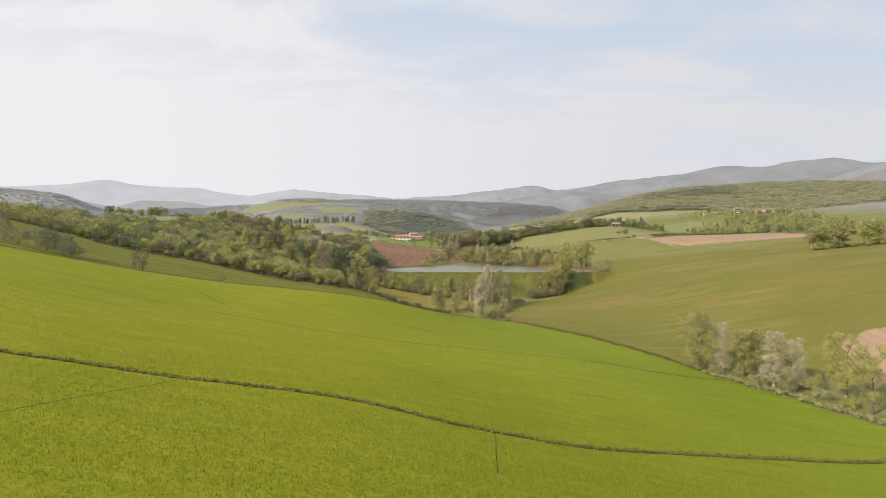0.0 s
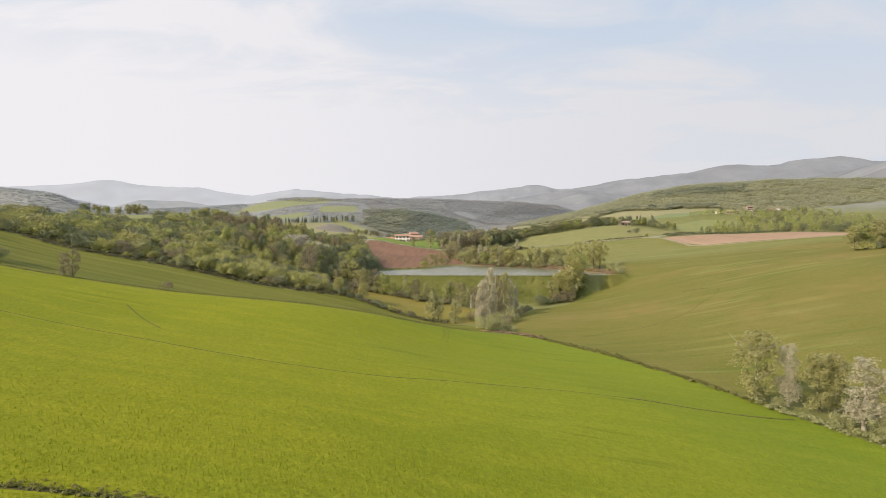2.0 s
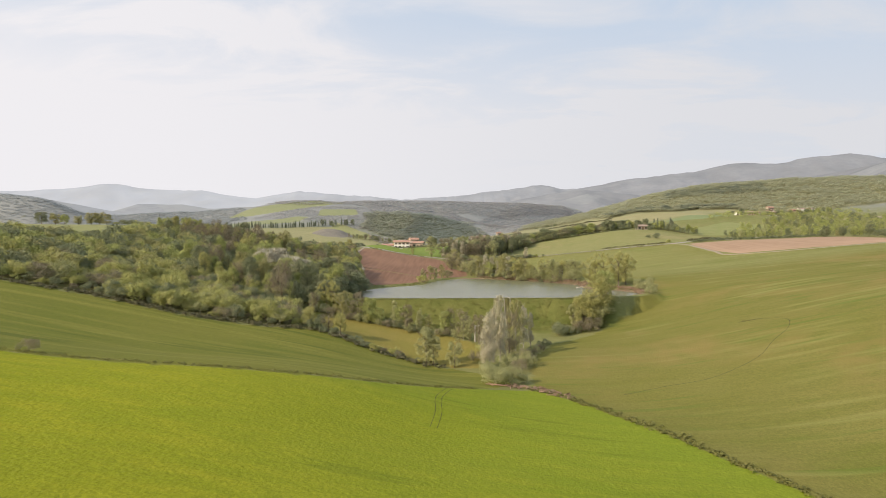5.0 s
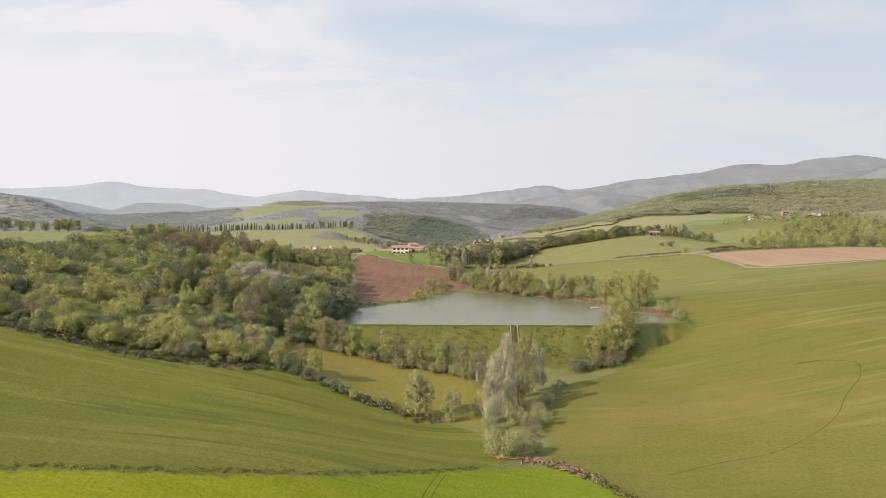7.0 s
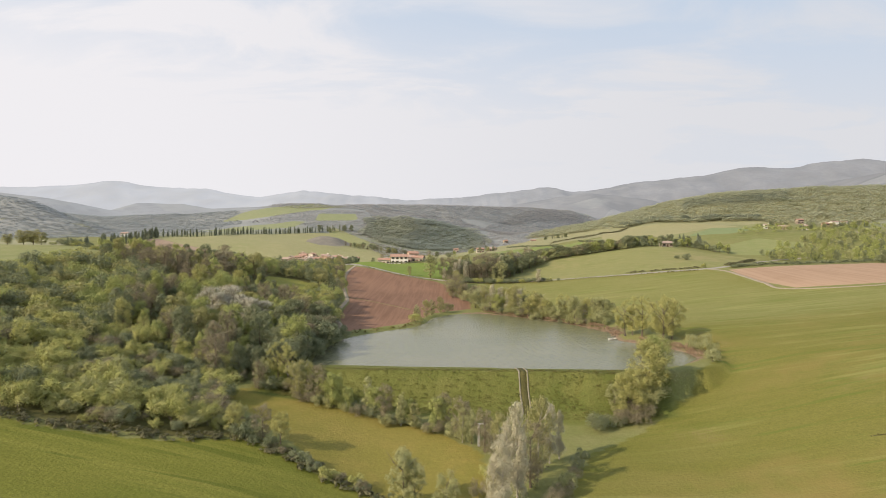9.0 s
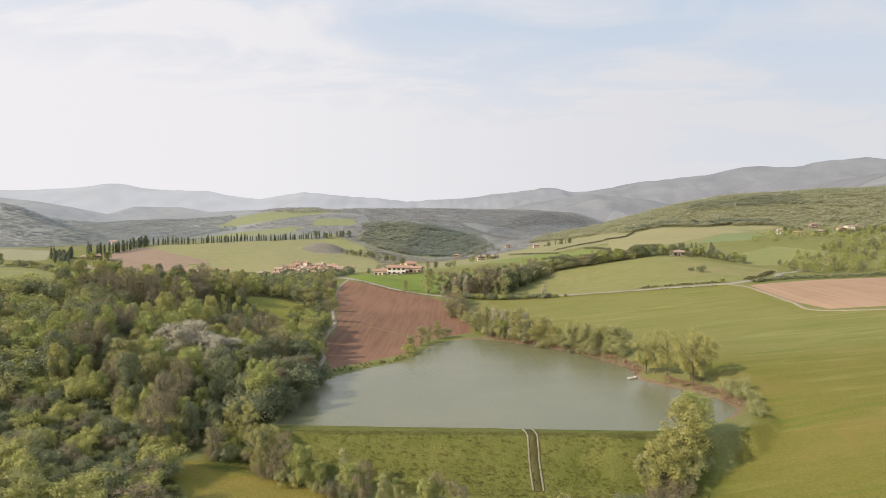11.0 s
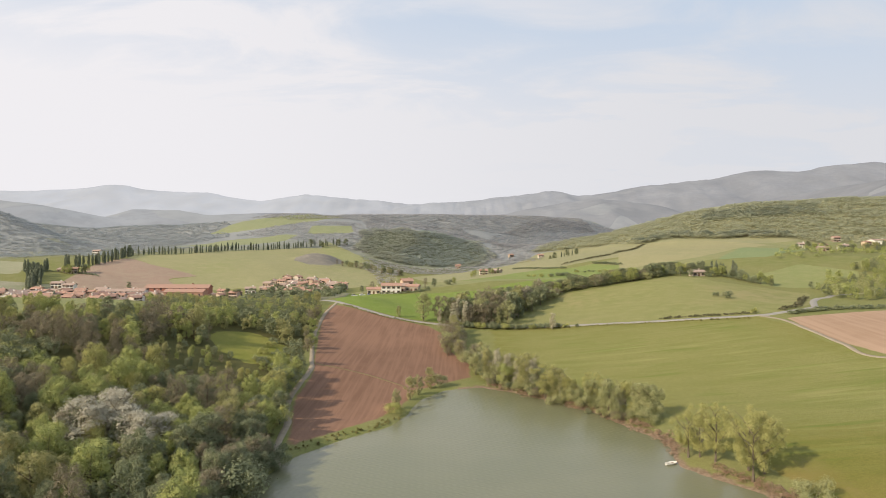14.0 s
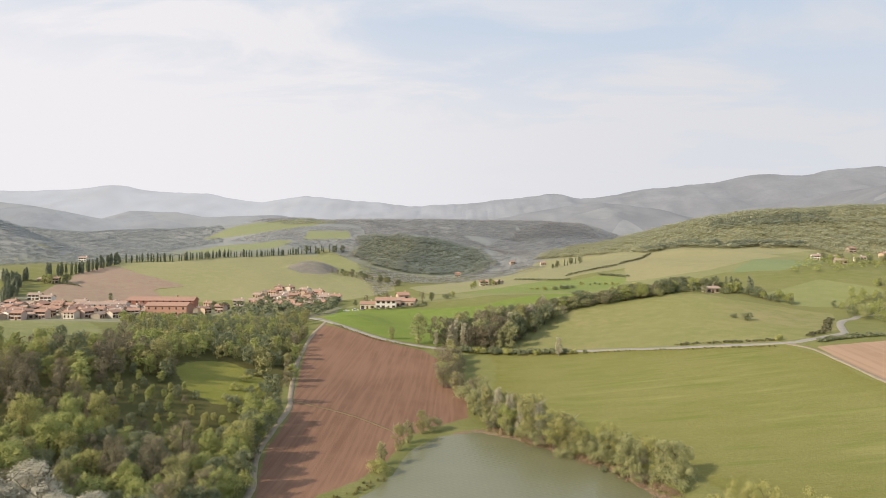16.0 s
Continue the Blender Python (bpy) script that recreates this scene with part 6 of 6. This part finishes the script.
# ---- buildings ----
PLASTER = [plain("cream_plaster", (0.6, 0.52, 0.42), (0.68, 0.6, 0.5), 0.7), plain("ochre_plaster", (0.56, 0.42, 0.3), (0.64, 0.5, 0.37), 0.7), plain("white_plaster", (0.75, 0.71, 0.64), (0.82, 0.78, 0.71), 0.7), plain("pink_plaster", (0.55, 0.42, 0.36), (0.62, 0.49, 0.42), 0.7),
           plain("stone_wall", (0.36, 0.3, 0.23), (0.48, 0.41, 0.33), 1.5)]
TILES = [plain("terracotta_tiles", (0.34, 0.2, 0.15), (0.43, 0.27, 0.2), 1.4), plain("weathered_tiles", (0.34, 0.25, 0.2), (0.43, 0.32, 0.26), 1.4)]
GLASS = plain("dark_window", (0.03, 0.035, 0.04), (0.06, 0.065, 0.07), 1.0, 0.15, 0.5)
SHUTTER = plain("brown_shutters", (0.13, 0.08, 0.05), (0.18, 0.11, 0.07), 4.0)
CONCRETE = plain("grey_concrete", (0.4, 0.38, 0.34), (0.55, 0.52, 0.47), 1.2)


def block(bm, a, b):
    """A box between two corners."""
    v = [bm.verts.new((x, y, z)) for z in (a[2], b[2]) for x, y in ((a[0], a[1]), (b[0], a[1]), (b[0], b[1]), (a[0], b[1]))]
    for f in ((0, 3, 2, 1), (4, 5, 6, 7), (0, 1, 5, 4), (1, 2, 6, 5), (2, 3, 7, 6), (3, 0, 4, 7)):
        bm.faces.new([v[k] for k in f])


def gabled(w, d, h, rise):
    """Walls with a gable at either end, ridge along x."""
    bm = bmesh.new()
    x, y = w / 2, d / 2
    low = [bm.verts.new(p) for p in ((-x, -y, -1.5), (x, -y, -1.5), (x, y, -1.5), (-x, y, -1.5))]
    top = [bm.verts.new(p) for p in ((-x, -y, h), (x, -y, h), (x, y, h), (-x, y, h))]
    peak = [bm.verts.new((-x, 0, h + rise)), bm.verts.new((x, 0, h + rise))]
    for f in ((low[0], low[1], top[1], top[0]), (low[2], low[3], top[3], top[2]), (low[1], low[2], top[2], peak[1], top[1]), (low[3], low[0], top[0], peak[0], top[3])):
        bm.faces.new(f)
    bm.faces.new((top[0], top[1], peak[1], peak[0]))
    bm.faces.new((top[2], top[3], peak[0], peak[1]))
    return bm


def pitched(w, d, h, rise, over=0.5, thick=0.22):
    """Two roof slopes with eaves and thickness."""
    bm = bmesh.new()
    x, y = w / 2 + over, d / 2 + over
    drop = rise * over / (d / 2)
    prof = [(-y, h - drop), (0, h + rise), (y, h - drop), (y, h - drop + thick), (0, h + rise + thick), (-y, h - drop + thick)]
    ends = [[bm.verts.new((s * x, p[0], p[1] + 0.02)) for p in prof] for s in (-1, 1)]
    for k in range(6):
        bm.faces.new((ends[0][k], ends[0][(k + 1) % 6], ends[1][(k + 1) % 6], ends[1][k]))
    bm.faces.new((ends[0][0], ends[0][5], ends[0][4], ends[0][1]))
    bm.faces.new((ends[0][1], ends[0][4], ends[0][3], ends[0][2]))
    bm.faces.new((ends[1][1], ends[1][4], ends[1][5], ends[1][0]))
    bm.faces.new((ends[1][2], ends[1][3], ends[1][4], ends[1][1]))
    return bm


def house(w, d, h, rise, wall, tile, floors=2, bays=3, kind="house", shutters=True):
    """A plain country house at the origin: walls, roof, chimney, windows, door."""
    ob = new(kind, None)
    link("wall", gabled(w, d, h, rise), wall, ob)
    roof = link("roof", pitched(w, d, h, rise), tile, ob)
    bm = bmesh.new()
    block(bm, (w * 0.2, d * 0.12, h + rise * 0.4), (w * 0.2 + 0.7, d * 0.12 + 0.6, h + rise + 0.9))
    block(bm, (w * 0.2 - 0.12, d * 0.12 - 0.1, h + rise + 0.9), (w * 0.2 + 0.82, d * 0.12 + 0.7, h + rise + 1.02))
    link("chimney", bm, wall, roof)
    for side in (-1, 1):
        for f in range(floors):
            for b in range(bays):
                x = (b - (bays - 1) / 2) * w / bays
                z = 0.9 + f * (h / floors)
                y = side * d / 2
                if f == 0 and b == bays // 2 and side < 0:
                    bm = bmesh.new()
                    block(bm, (x - 0.6, y - 0.05, 0), (x + 0.6, y + 0.02, 2.1))
                    link("door", bm, SHUTTER, ob)
                    continue
                bm = bmesh.new()
                block(bm, (x - 0.5, y - 0.04, z), (x + 0.5, y + 0.04, z + 1.35))
                pane = link("window", bm, GLASS, ob)
                if shutters and side < 0:
                    for s in (-1, 1):
                        bm = bmesh.new()
                        block(bm, (x + s * 0.78 - 0.25, y - 0.09, z - 0.05), (x + s * 0.78 + 0.25, y - 0.03, z + 1.4))
                        link("shutter", bm, SHUTTER, pane)
    return ob


def stand(ob, x, y, turn, label, group, kind="house", sink=0.0):
    """Put a house that was built at the origin on the ground."""
    z = min(float(ground_z(x + a, y + b)) for a in (-4, 4) for b in (-4, 4))
    ob.matrix_basis = pose(x, y, z - sink, 0, 0, turn)
    return tagged(ob, label, kind, group)


HOMES = [("cream-plastered village house with terracotta roof", house(6.8, 5.6, 4.0, 1.2, PLASTER[0], TILES[0])), ("ochre village house with terracotta roof", house(6.2, 5.2, 3.9, 1.1, PLASTER[1], TILES[0])),
         ("white village house with weathered tile roof", house(7.4, 5.8, 4.1, 1.2, PLASTER[2], TILES[1])), ("pink village house with terracotta roof", house(6, 5.4, 4.4, 1.2, PLASTER[3], TILES[0])), ("low stone village house with tiled roof", house(8, 5.4, 2.9, 1.1, PLASTER[4], TILES[1], 1))]
used = [False] * len(HOMES)
rng = np.random.RandomState(5)
PARTS_OF_VILLAGE = [([(-305, 560), (-262, 530), (-225, 538), (-200, 553), (-195, 584), (-208, 608), (-260, 589)], 84), ([(-195, 584), (-214, 620), (-180, 640), (-150, 636), (-143, 582), (-170, 590)], 16), ([(-136, 616), (-154, 668), (-139, 694), (-110, 693), (-81, 640), (-86, 592), (-110, 595)], 44)]
for ring, count in PARTS_OF_VILLAGE:
    for x, y in scatter_in(ring, count, rng, 6.6):
        n = rng.randint(len(HOMES))
        label, first = HOMES[n]
        turn = rng.choice([8, 98, -14, 76, 172]) + rng.normal() * 6
        ob = copy_thing(first, pose(0, 0, 0)) if used[n] else first
        used[n] = True
        stand(ob, x, y, turn, label, "village houses")
stand(house(44, 11, 7.2, 2.0, plain("brick_red_walls", (0.34, 0.16, 0.11), (0.42, 0.2, 0.14), 0.8), TILES[0], 3, 10, "apartment_block", False), -196, 606, 6, "long brick-red apartment block with tiled roof", "village blocks", "building")
stand(house(26, 11, 6.5, 1.8, plain("dusty_red_walls", (0.4, 0.22, 0.16), (0.48, 0.28, 0.2), 0.8), TILES[0], 2, 6, "apartment_block", False), -180, 582, 4, "red-brown apartment block with tiled roof", "village blocks", "building")
stand(house(30, 9, 5.0, 1.4, PLASTER[2], TILES[1], 2, 9, "terrace_row", False), -226, 585, 12, "row of white terraced houses with grey roofs", "village blocks", "building")
for x, y, h, kind in ((-255, 556, 7, "cypress"), (-250, 561, 4, "green_tree"), (-236, 566, 5, "dark_tree"), (-215, 560, 5, "dark_tree"), (-285, 570, 5, "green_tree"), (-270, 562, 4, "green_tree"), (-240, 618, 6, "dark_tree"), (-172, 592, 6, "green_tree"), (-160, 605, 7, "dark_tree"),
                      (-150, 596, 7, "umbrella_pine"), (-140, 600, 7, "umbrella_pine"), (-128, 606, 7, "dark_tree"), (-100, 560, 6, "umbrella_pine"), (-92, 556, 6.5, "umbrella_pine"), (-84, 548, 5, "dark_tree"), (-112, 620, 6, "green_tree"), (-98, 640, 6, "dark_tree"), (-120, 660, 6, "dark_tree"),
                      (-76, 500, 6, "oak_tree"), (-68, 492, 6.5, "oak_tree"), (-66, 484, 6, "oak_tree"), (-72, 512, 5, "oak_tree")):
    plant(kind, x, y, h, "garden tree among the village houses", "village trees")

# the farmstead above the bright green field
stand(house(13, 8, 5.4, 1.6, PLASTER[2], TILES[0], 2, 4, "farmhouse"), -38, 577, 6, "white two-storey farmhouse with terracotta roof", "farmstead")
stand(house(9, 7, 3.4, 1.3, PLASTER[0], TILES[0], 1, 3, "barn"), -50, 579, 6, "cream-coloured barn with tiled roof", "farmstead", "barn")
stand(house(11, 7.5, 4.2, 1.5, PLASTER[3], TILES[1], 1, 4, "barn"), -33, 588, 8, "pink-walled barn with weathered tiles", "farmstead", "barn")
stand(house(9, 6.5, 3.6, 1.3, PLASTER[4], TILES[0], 1, 3, "barn"), -24, 583, -10, "stone outbuilding with tiled roof", "farmstead", "barn")
stand(house(7.5, 7, 6.6, 1.5, PLASTER[1], TILES[0], 2, 2), -29, 593, 20, "tall ochre farm wing with terracotta roof", "farmstead")
for x, y, h, kind in ((-16, 592, 7, "bare_tree"), (-10, 596, 6, "dark_tree"), (-14, 582, 3, "dark_shrub"), (-19, 576, 2.6, "dark_shrub"), (-54, 598, 7, "bare_tree"), (-46, 602, 6.5, "green_tree"), (-40, 600, 7, "bare_tree"), (0, 598, 5, "dark_shrub"), (-26, 573, 2, "shrub"), (-60, 590, 5, "dark_tree"), (4, 602, 5, "green_tree")):
    plant(kind, x, y, h, "garden tree round the farmstead", "farmstead trees")
hedge([(-46, 570), (-36, 568.5), (-24, 571), (-12, 578)], 0.8, (0.8, 1.5), "dark", "dark garden hedge below the farmhouse", 0.4, 50, 50)

# scattered farms
SCATTERED = [(29, 714, 5, 0, "cream farmhouse on the green rise"), (40, 704, -30, 4, "stone barn on the green rise"), (115, 985, 10, 0, "cream farmhouse on the far rise"), (78, 1015, 20, 1, "ochre farmhouse by the valley"), (5, 929, 0, 1, "small ochre house in the valley"), (157, 556, 10, 4, "stone hill farm with tiled roof"),
             (313, 722, 0, 2, "white house in the eastern hamlet"), (329, 719, 15, 0, "cream house in the eastern hamlet"), (300, 668, -10, 4, "stone house below the eastern hamlet"), (366, 761, 5, 3, "pink house above the hamlet"), (343, 712, 0, 2, "large white house in the eastern hamlet"), (378, 735, 20, 1, "ochre house in the eastern hamlet"),
             (-282, 600, 10, 2, "white farm building below the cypresses"), (-272, 598, 8, 2, "white farm building below the cypresses"), (-314, 655, -5, 4, "stone farmhouse among cypresses"), (-305, 653, 20, 0, "cream farm wing among cypresses"), (-365, 785, 0, 2, "white house on the far slope")]
for x, y, turn, n, label in SCATTERED:
    far_home = copy_thing(HOMES[n][1], pose(0, 0, 0))
    stand(far_home, x, y, turn, label, "scattered farms")
row([(18, 700), (30, 702), (44, 698)], ["dark_tree", "green_tree"], 4, (4, 6), "tree round a small farm", "farm trees", 2, 1.1, 60)
row([(112, 912), (140, 912), (150, 900)], ["dark_tree", "dark_tree", "cypress"], 5, (6, 9), "dark tree round a far farm", "farm trees", 3, 1.1, 61)
stand(house(16, 9, 4.2, 1.2, PLASTER[2], TILES[1], 1, 5, "warehouse", False), 397, 746, 4, "long white warehouse at the eastern hamlet", "scattered farms", "warehouse")
row([(296, 690), (320, 700), (350, 695), (385, 715), (420, 735)], ["dark_tree", "green_tree", "oak_tree", "dark_tree", "cypress"], 3.2, (4, 8), "garden tree in the eastern hamlet", "hamlet trees", 4, 1.1, 62)
row([(60, 640), (80, 636), (92, 640)], ["shrub", "dark_shrub"], 3, (2, 3.4), "bush on the green rise", "rise bushes", 1.5, 1.2, 63)
row([(98, 660), (120, 650), (140, 628)], ["shrub", "dark_shrub"], 4, (1.5, 2.6), "bush on the green rise", "rise bushes", 1.2, 1.2, 64)

row([(-118, 800), (-100, 795), (-84, 786), (-66, 778), (-50, 768)], ["willow", "bare_tree", "ash_tree", "dark_tree"], 3.0, (4, 7), "olive tree along the valley stream", "valley trees", 4.0, 1.3, 65)
# cypress rows on the western hill
CYPRESS = "tall dark cypress in a row on the hill"
row([(-332, 679), (-320, 677), (-307, 690), (-307, 705), (-310, 737), (-318, 760)], ["cypress"], 3.0, (9, 12), CYPRESS, "cypress rows", 1.8, 1.2, 70)
row([(-286, 576), (-300, 600), (-314, 622), (-330, 640)], ["cypress"], 2.2, (8.5, 11.5), CYPRESS, "cypress rows", 2.6, 1.3, 71)
row([(-340, 644), (-325, 651)], ["cypress"], 2.6, (8, 11), CYPRESS, "cypress rows", 1.6, 1.2, 76)
row([(-326, 769), (-310, 779), (-306, 785), (-284, 787), (-268, 790), (-248, 849), (-214, 880), (-179, 919)], ["cypress"], 2.8, (6, 9.5), CYPRESS, "cypress rows", 1.0, 1.1, 72)
row([(-179, 919), (-160, 938), (-140, 952)], ["cypress", "dark_tree"], 4, (6, 10), CYPRESS, "cypress rows", 2.5, 1.15, 73)
row([(-312, 645), (-300, 655), (-290, 652)], ["cypress", "dark_tree", "green_tree"], 5, (4, 8), "garden tree round the villa", "villa trees", 2.0, 1.1, 75)
hedge([(-344, 648), (-320, 652), (-296, 652), (-281, 647)], 1.0, (0.8, 1.6), "dark", "dark hedge on the western slope", 0.5, 77, 40)
hedge([(97, 708), (125, 727), (154, 748), (178, 790), (208, 841)], 1.2, (0.9, 1.8), "bramble", "brown hedge between the northern fields", 0.6, 78, 40)
hedge([(122, 695), (132, 684), (139, 671)], 0.9, (1.0, 2.2), "dark", "dark hedge on the green rise", 0.6, 79, 50)
hedge([(56, 722), (72, 699), (98, 686)], 0.9, (0.8, 1.7), "dark", "dark hedge on the green rise", 0.6, 80, 50)

# the old intake and the boat
bm = bmesh.new()
block(bm, (-0.2, -0.2, -1), (0.2, 0.2, 4.4))
tower = new("intake_post", None)
link("shaft", bm, CONCRETE, tower)
bm = bmesh.new()
block(bm, (-0.3, -0.25, 4.4), (1.3, 0.25, 4.58))
link("cap", bm, CONCRETE, tower)
bm = bmesh.new()
block(bm, (0.95, -0.12, -1), (1.15, 0.12, 4.4))
link("back_post", bm, PLASTER[4], tower)
stand(tower, 10, 224, 15, "narrow pale concrete post and cap of the old intake", "", "post")

boat = new("rowing_boat", None)
bm = bmesh.new()
ribs = []
for k in range(9):
    s = k / 8
    half = 0.75 * math.sin(math.pi * (0.16 + 0.84 * s) * 0.62 + 0.2) * (1 if s < 0.55 else 1 - ((s - 0.55) / 0.45) ** 2 * 0.9)
    rise = 0.12 * (2 * s - 1) ** 2
    ribs.append([bm.verts.new((-1.9 + 3.8 * s, y, z)) for y, z in ((-half, 0.42 + rise), (-half * 0.75, 0.02), (0, -0.12), (half * 0.75, 0.02), (half, 0.42 + rise), (half * 0.86, 0.42 + rise), (half * 0.6, 0.12), (-half * 0.6, 0.12), (-half * 0.86, 0.42 + rise))])
for a, b in zip(ribs, ribs[1:]):
    for k in range(9):
        bm.faces.new((a[k], a[(k + 1) % 9], b[(k + 1) % 9], b[k]))
bm.faces.new(ribs[0])
bm.faces.new(ribs[-1][::-1])
link("hull", bm, PLASTER[2], boat)
for x in (-0.9, 0.5):
    bm = bmesh.new()
    block(bm, (x - 0.14, -0.62, 0.28), (x + 0.14, 0.62, 0.32))
    link("seat", bm, SHUTTER, boat)
boat.matrix_basis = pose(53.2, 297.5, 0.05, 0, 0, 25) @ Matrix.Diagonal((0.8, 0.8, 0.8, 1))
tagged(boat, "small white rowing boat moored at the reedy bank", "boat")

DULL = plain("stained_concrete", (0.2, 0.18, 0.13), (0.28, 0.25, 0.19), 1.5)
# kerbs of the spillway down the dam
for x in (19.2, 21.0):
    ribbon("spillway", [(x, 250.8), (x + 0.2, 248.6), (x + 0.35, 246.5), (x + 0.5, 244.5), (x + 0.65, 242.5), (x + 0.8, 240.5)], 0.3, DULL, "pale concrete kerb of the spillway down the dam", 0.24, 0.5, 0.0)["category"] = "spillway"
ribbon("spillway", [(20.1, 250.2), (20.3, 248.6), (20.45, 246.5), (20.6, 244.5), (20.75, 242.5), (20.9, 240.5)], 1.2, EARTH, "dark weedy bed of the spillway down the dam", 0.12, 0.5, 0.0)["category"] = "spillway"


# felled stems and split rails lying beside the brook
STRIPPED = plain("stripped_wood", (0.34, 0.2, 0.14), (0.46, 0.3, 0.22), 3.0, 0.9)
logs = np.random.RandomState(44)
for k in range(16):
    s_along = k / 15
    x, y = 11.5 + 11.5 * s_along + logs.normal() * 0.5, 178.2 + 0.6 * math.sin(s_along * 3.1) - 4.6 * s_along ** 2 + logs.normal() * 0.4
    turn = radians(-14 + logs.normal() * 16) if k % 4 else radians(70 + logs.normal() * 25)
    length, thick = logs.uniform(2.0, 5.2), logs.uniform(0.07, 0.15)
    bm = bmesh.new()
    rings = []
    for n in range(6):
        u = n / 5 - 0.5
        bend = logs.normal() * 0.05
        cx, cy = x + math.cos(turn) * u * length - math.sin(turn) * bend, y + math.sin(turn) * u * length + math.cos(turn) * bend
        cz = float(ground_z(cx, cy)) + thick * (0.8 + 0.5 * (k % 3))
        r = thick * (1.1 - 0.5 * (n / 5))
        rings.append([bm.verts.new((cx - math.sin(turn) * math.cos(a) * r, cy + math.cos(turn) * math.cos(a) * r, cz + math.sin(a) * r)) for a in (6.2832 * j / 6 for j in range(6))])
    for a, b in zip(rings, rings[1:]):
        for j in range(6):
            bm.faces.new((a[j], b[j], b[(j + 1) % 6], a[(j + 1) % 6]))
    bm.faces.new(rings[0])
    bm.faces.new(rings[-1][::-1])
    tagged(link("felled_stem", bm, STRIPPED), "bare reddish felled tree stem lying beside the brook", "log", "felled stems")


# a few cars in the yard of the farmstead
CAR_WHITE = plain("white_car_paint", (0.72, 0.72, 0.72), (0.78, 0.78, 0.77), 1.0, 0.3, 0.5)
CAR_GREY = plain("grey_car_paint", (0.2, 0.21, 0.22), (0.26, 0.27, 0.28), 1.0, 0.3, 0.5)
RUBBER = plain("tyre_rubber", (0.02, 0.02, 0.02), (0.035, 0.035, 0.035), 6.0, 0.9)


def car(paint):
    """A small car: lower body, cabin of glass and four wheels."""
    ob = new("car", None)
    prof = [(-2.0, 0.35), (-2.05, 0.75), (-1.9, 0.95), (-0.7, 1.0), (0.7, 0.98), (1.85, 0.85), (2.02, 0.6), (2.0, 0.35)]
    cabin = [(-1.6, 0.97), (-1.15, 1.42), (0.15, 1.45), (0.85, 0.99)]
    for name, line, half, mat in (("body", prof, 0.82, paint), ("cabin", cabin, 0.7, GLASS)):
        bm = bmesh.new()
        ends = [[bm.verts.new((x, s * half * (0.92 if z > 1.2 else 1), z)) for x, z in line] for s in (-1, 1)]
        for k in range(len(line)):
            m = (k + 1) % len(line)
            bm.faces.new((ends[0][k], ends[0][m], ends[1][m], ends[1][k]))
        bm.faces.new(ends[0])
        bm.faces.new(ends[1][::-1])
        link(name, bm, mat, ob)
    bm = bmesh.new()
    block(bm, (-1.1, -0.62, 1.43), (0.15, 0.62, 1.49))
    link("roof", bm, paint, ob)
    for x in (-1.25, 1.3):
        for y in (-0.78, 0.78):
            bm = bmesh.new()
            bmesh.ops.create_cone(bm, cap_ends=True, segments=14, radius1=0.31, radius2=0.31, depth=0.2, matrix=Matrix.Translation((x, y, 0.31)) @ Matrix.Rotation(radians(90), 4, "X"))
            link("wheel", bm, RUBBER, ob)
    return ob


for x, y, turn, paint, label in ((-61, 566, 20, CAR_WHITE, "white car parked in the yard of the farmstead"), (-56, 568.5, 25, CAR_WHITE, "white car parked in the yard of the farmstead"), (-52, 571, 80, CAR_GREY, "grey car parked in the yard of the farmstead")):
    stand(car(paint), x, y, turn, label, "parked cars", "car")
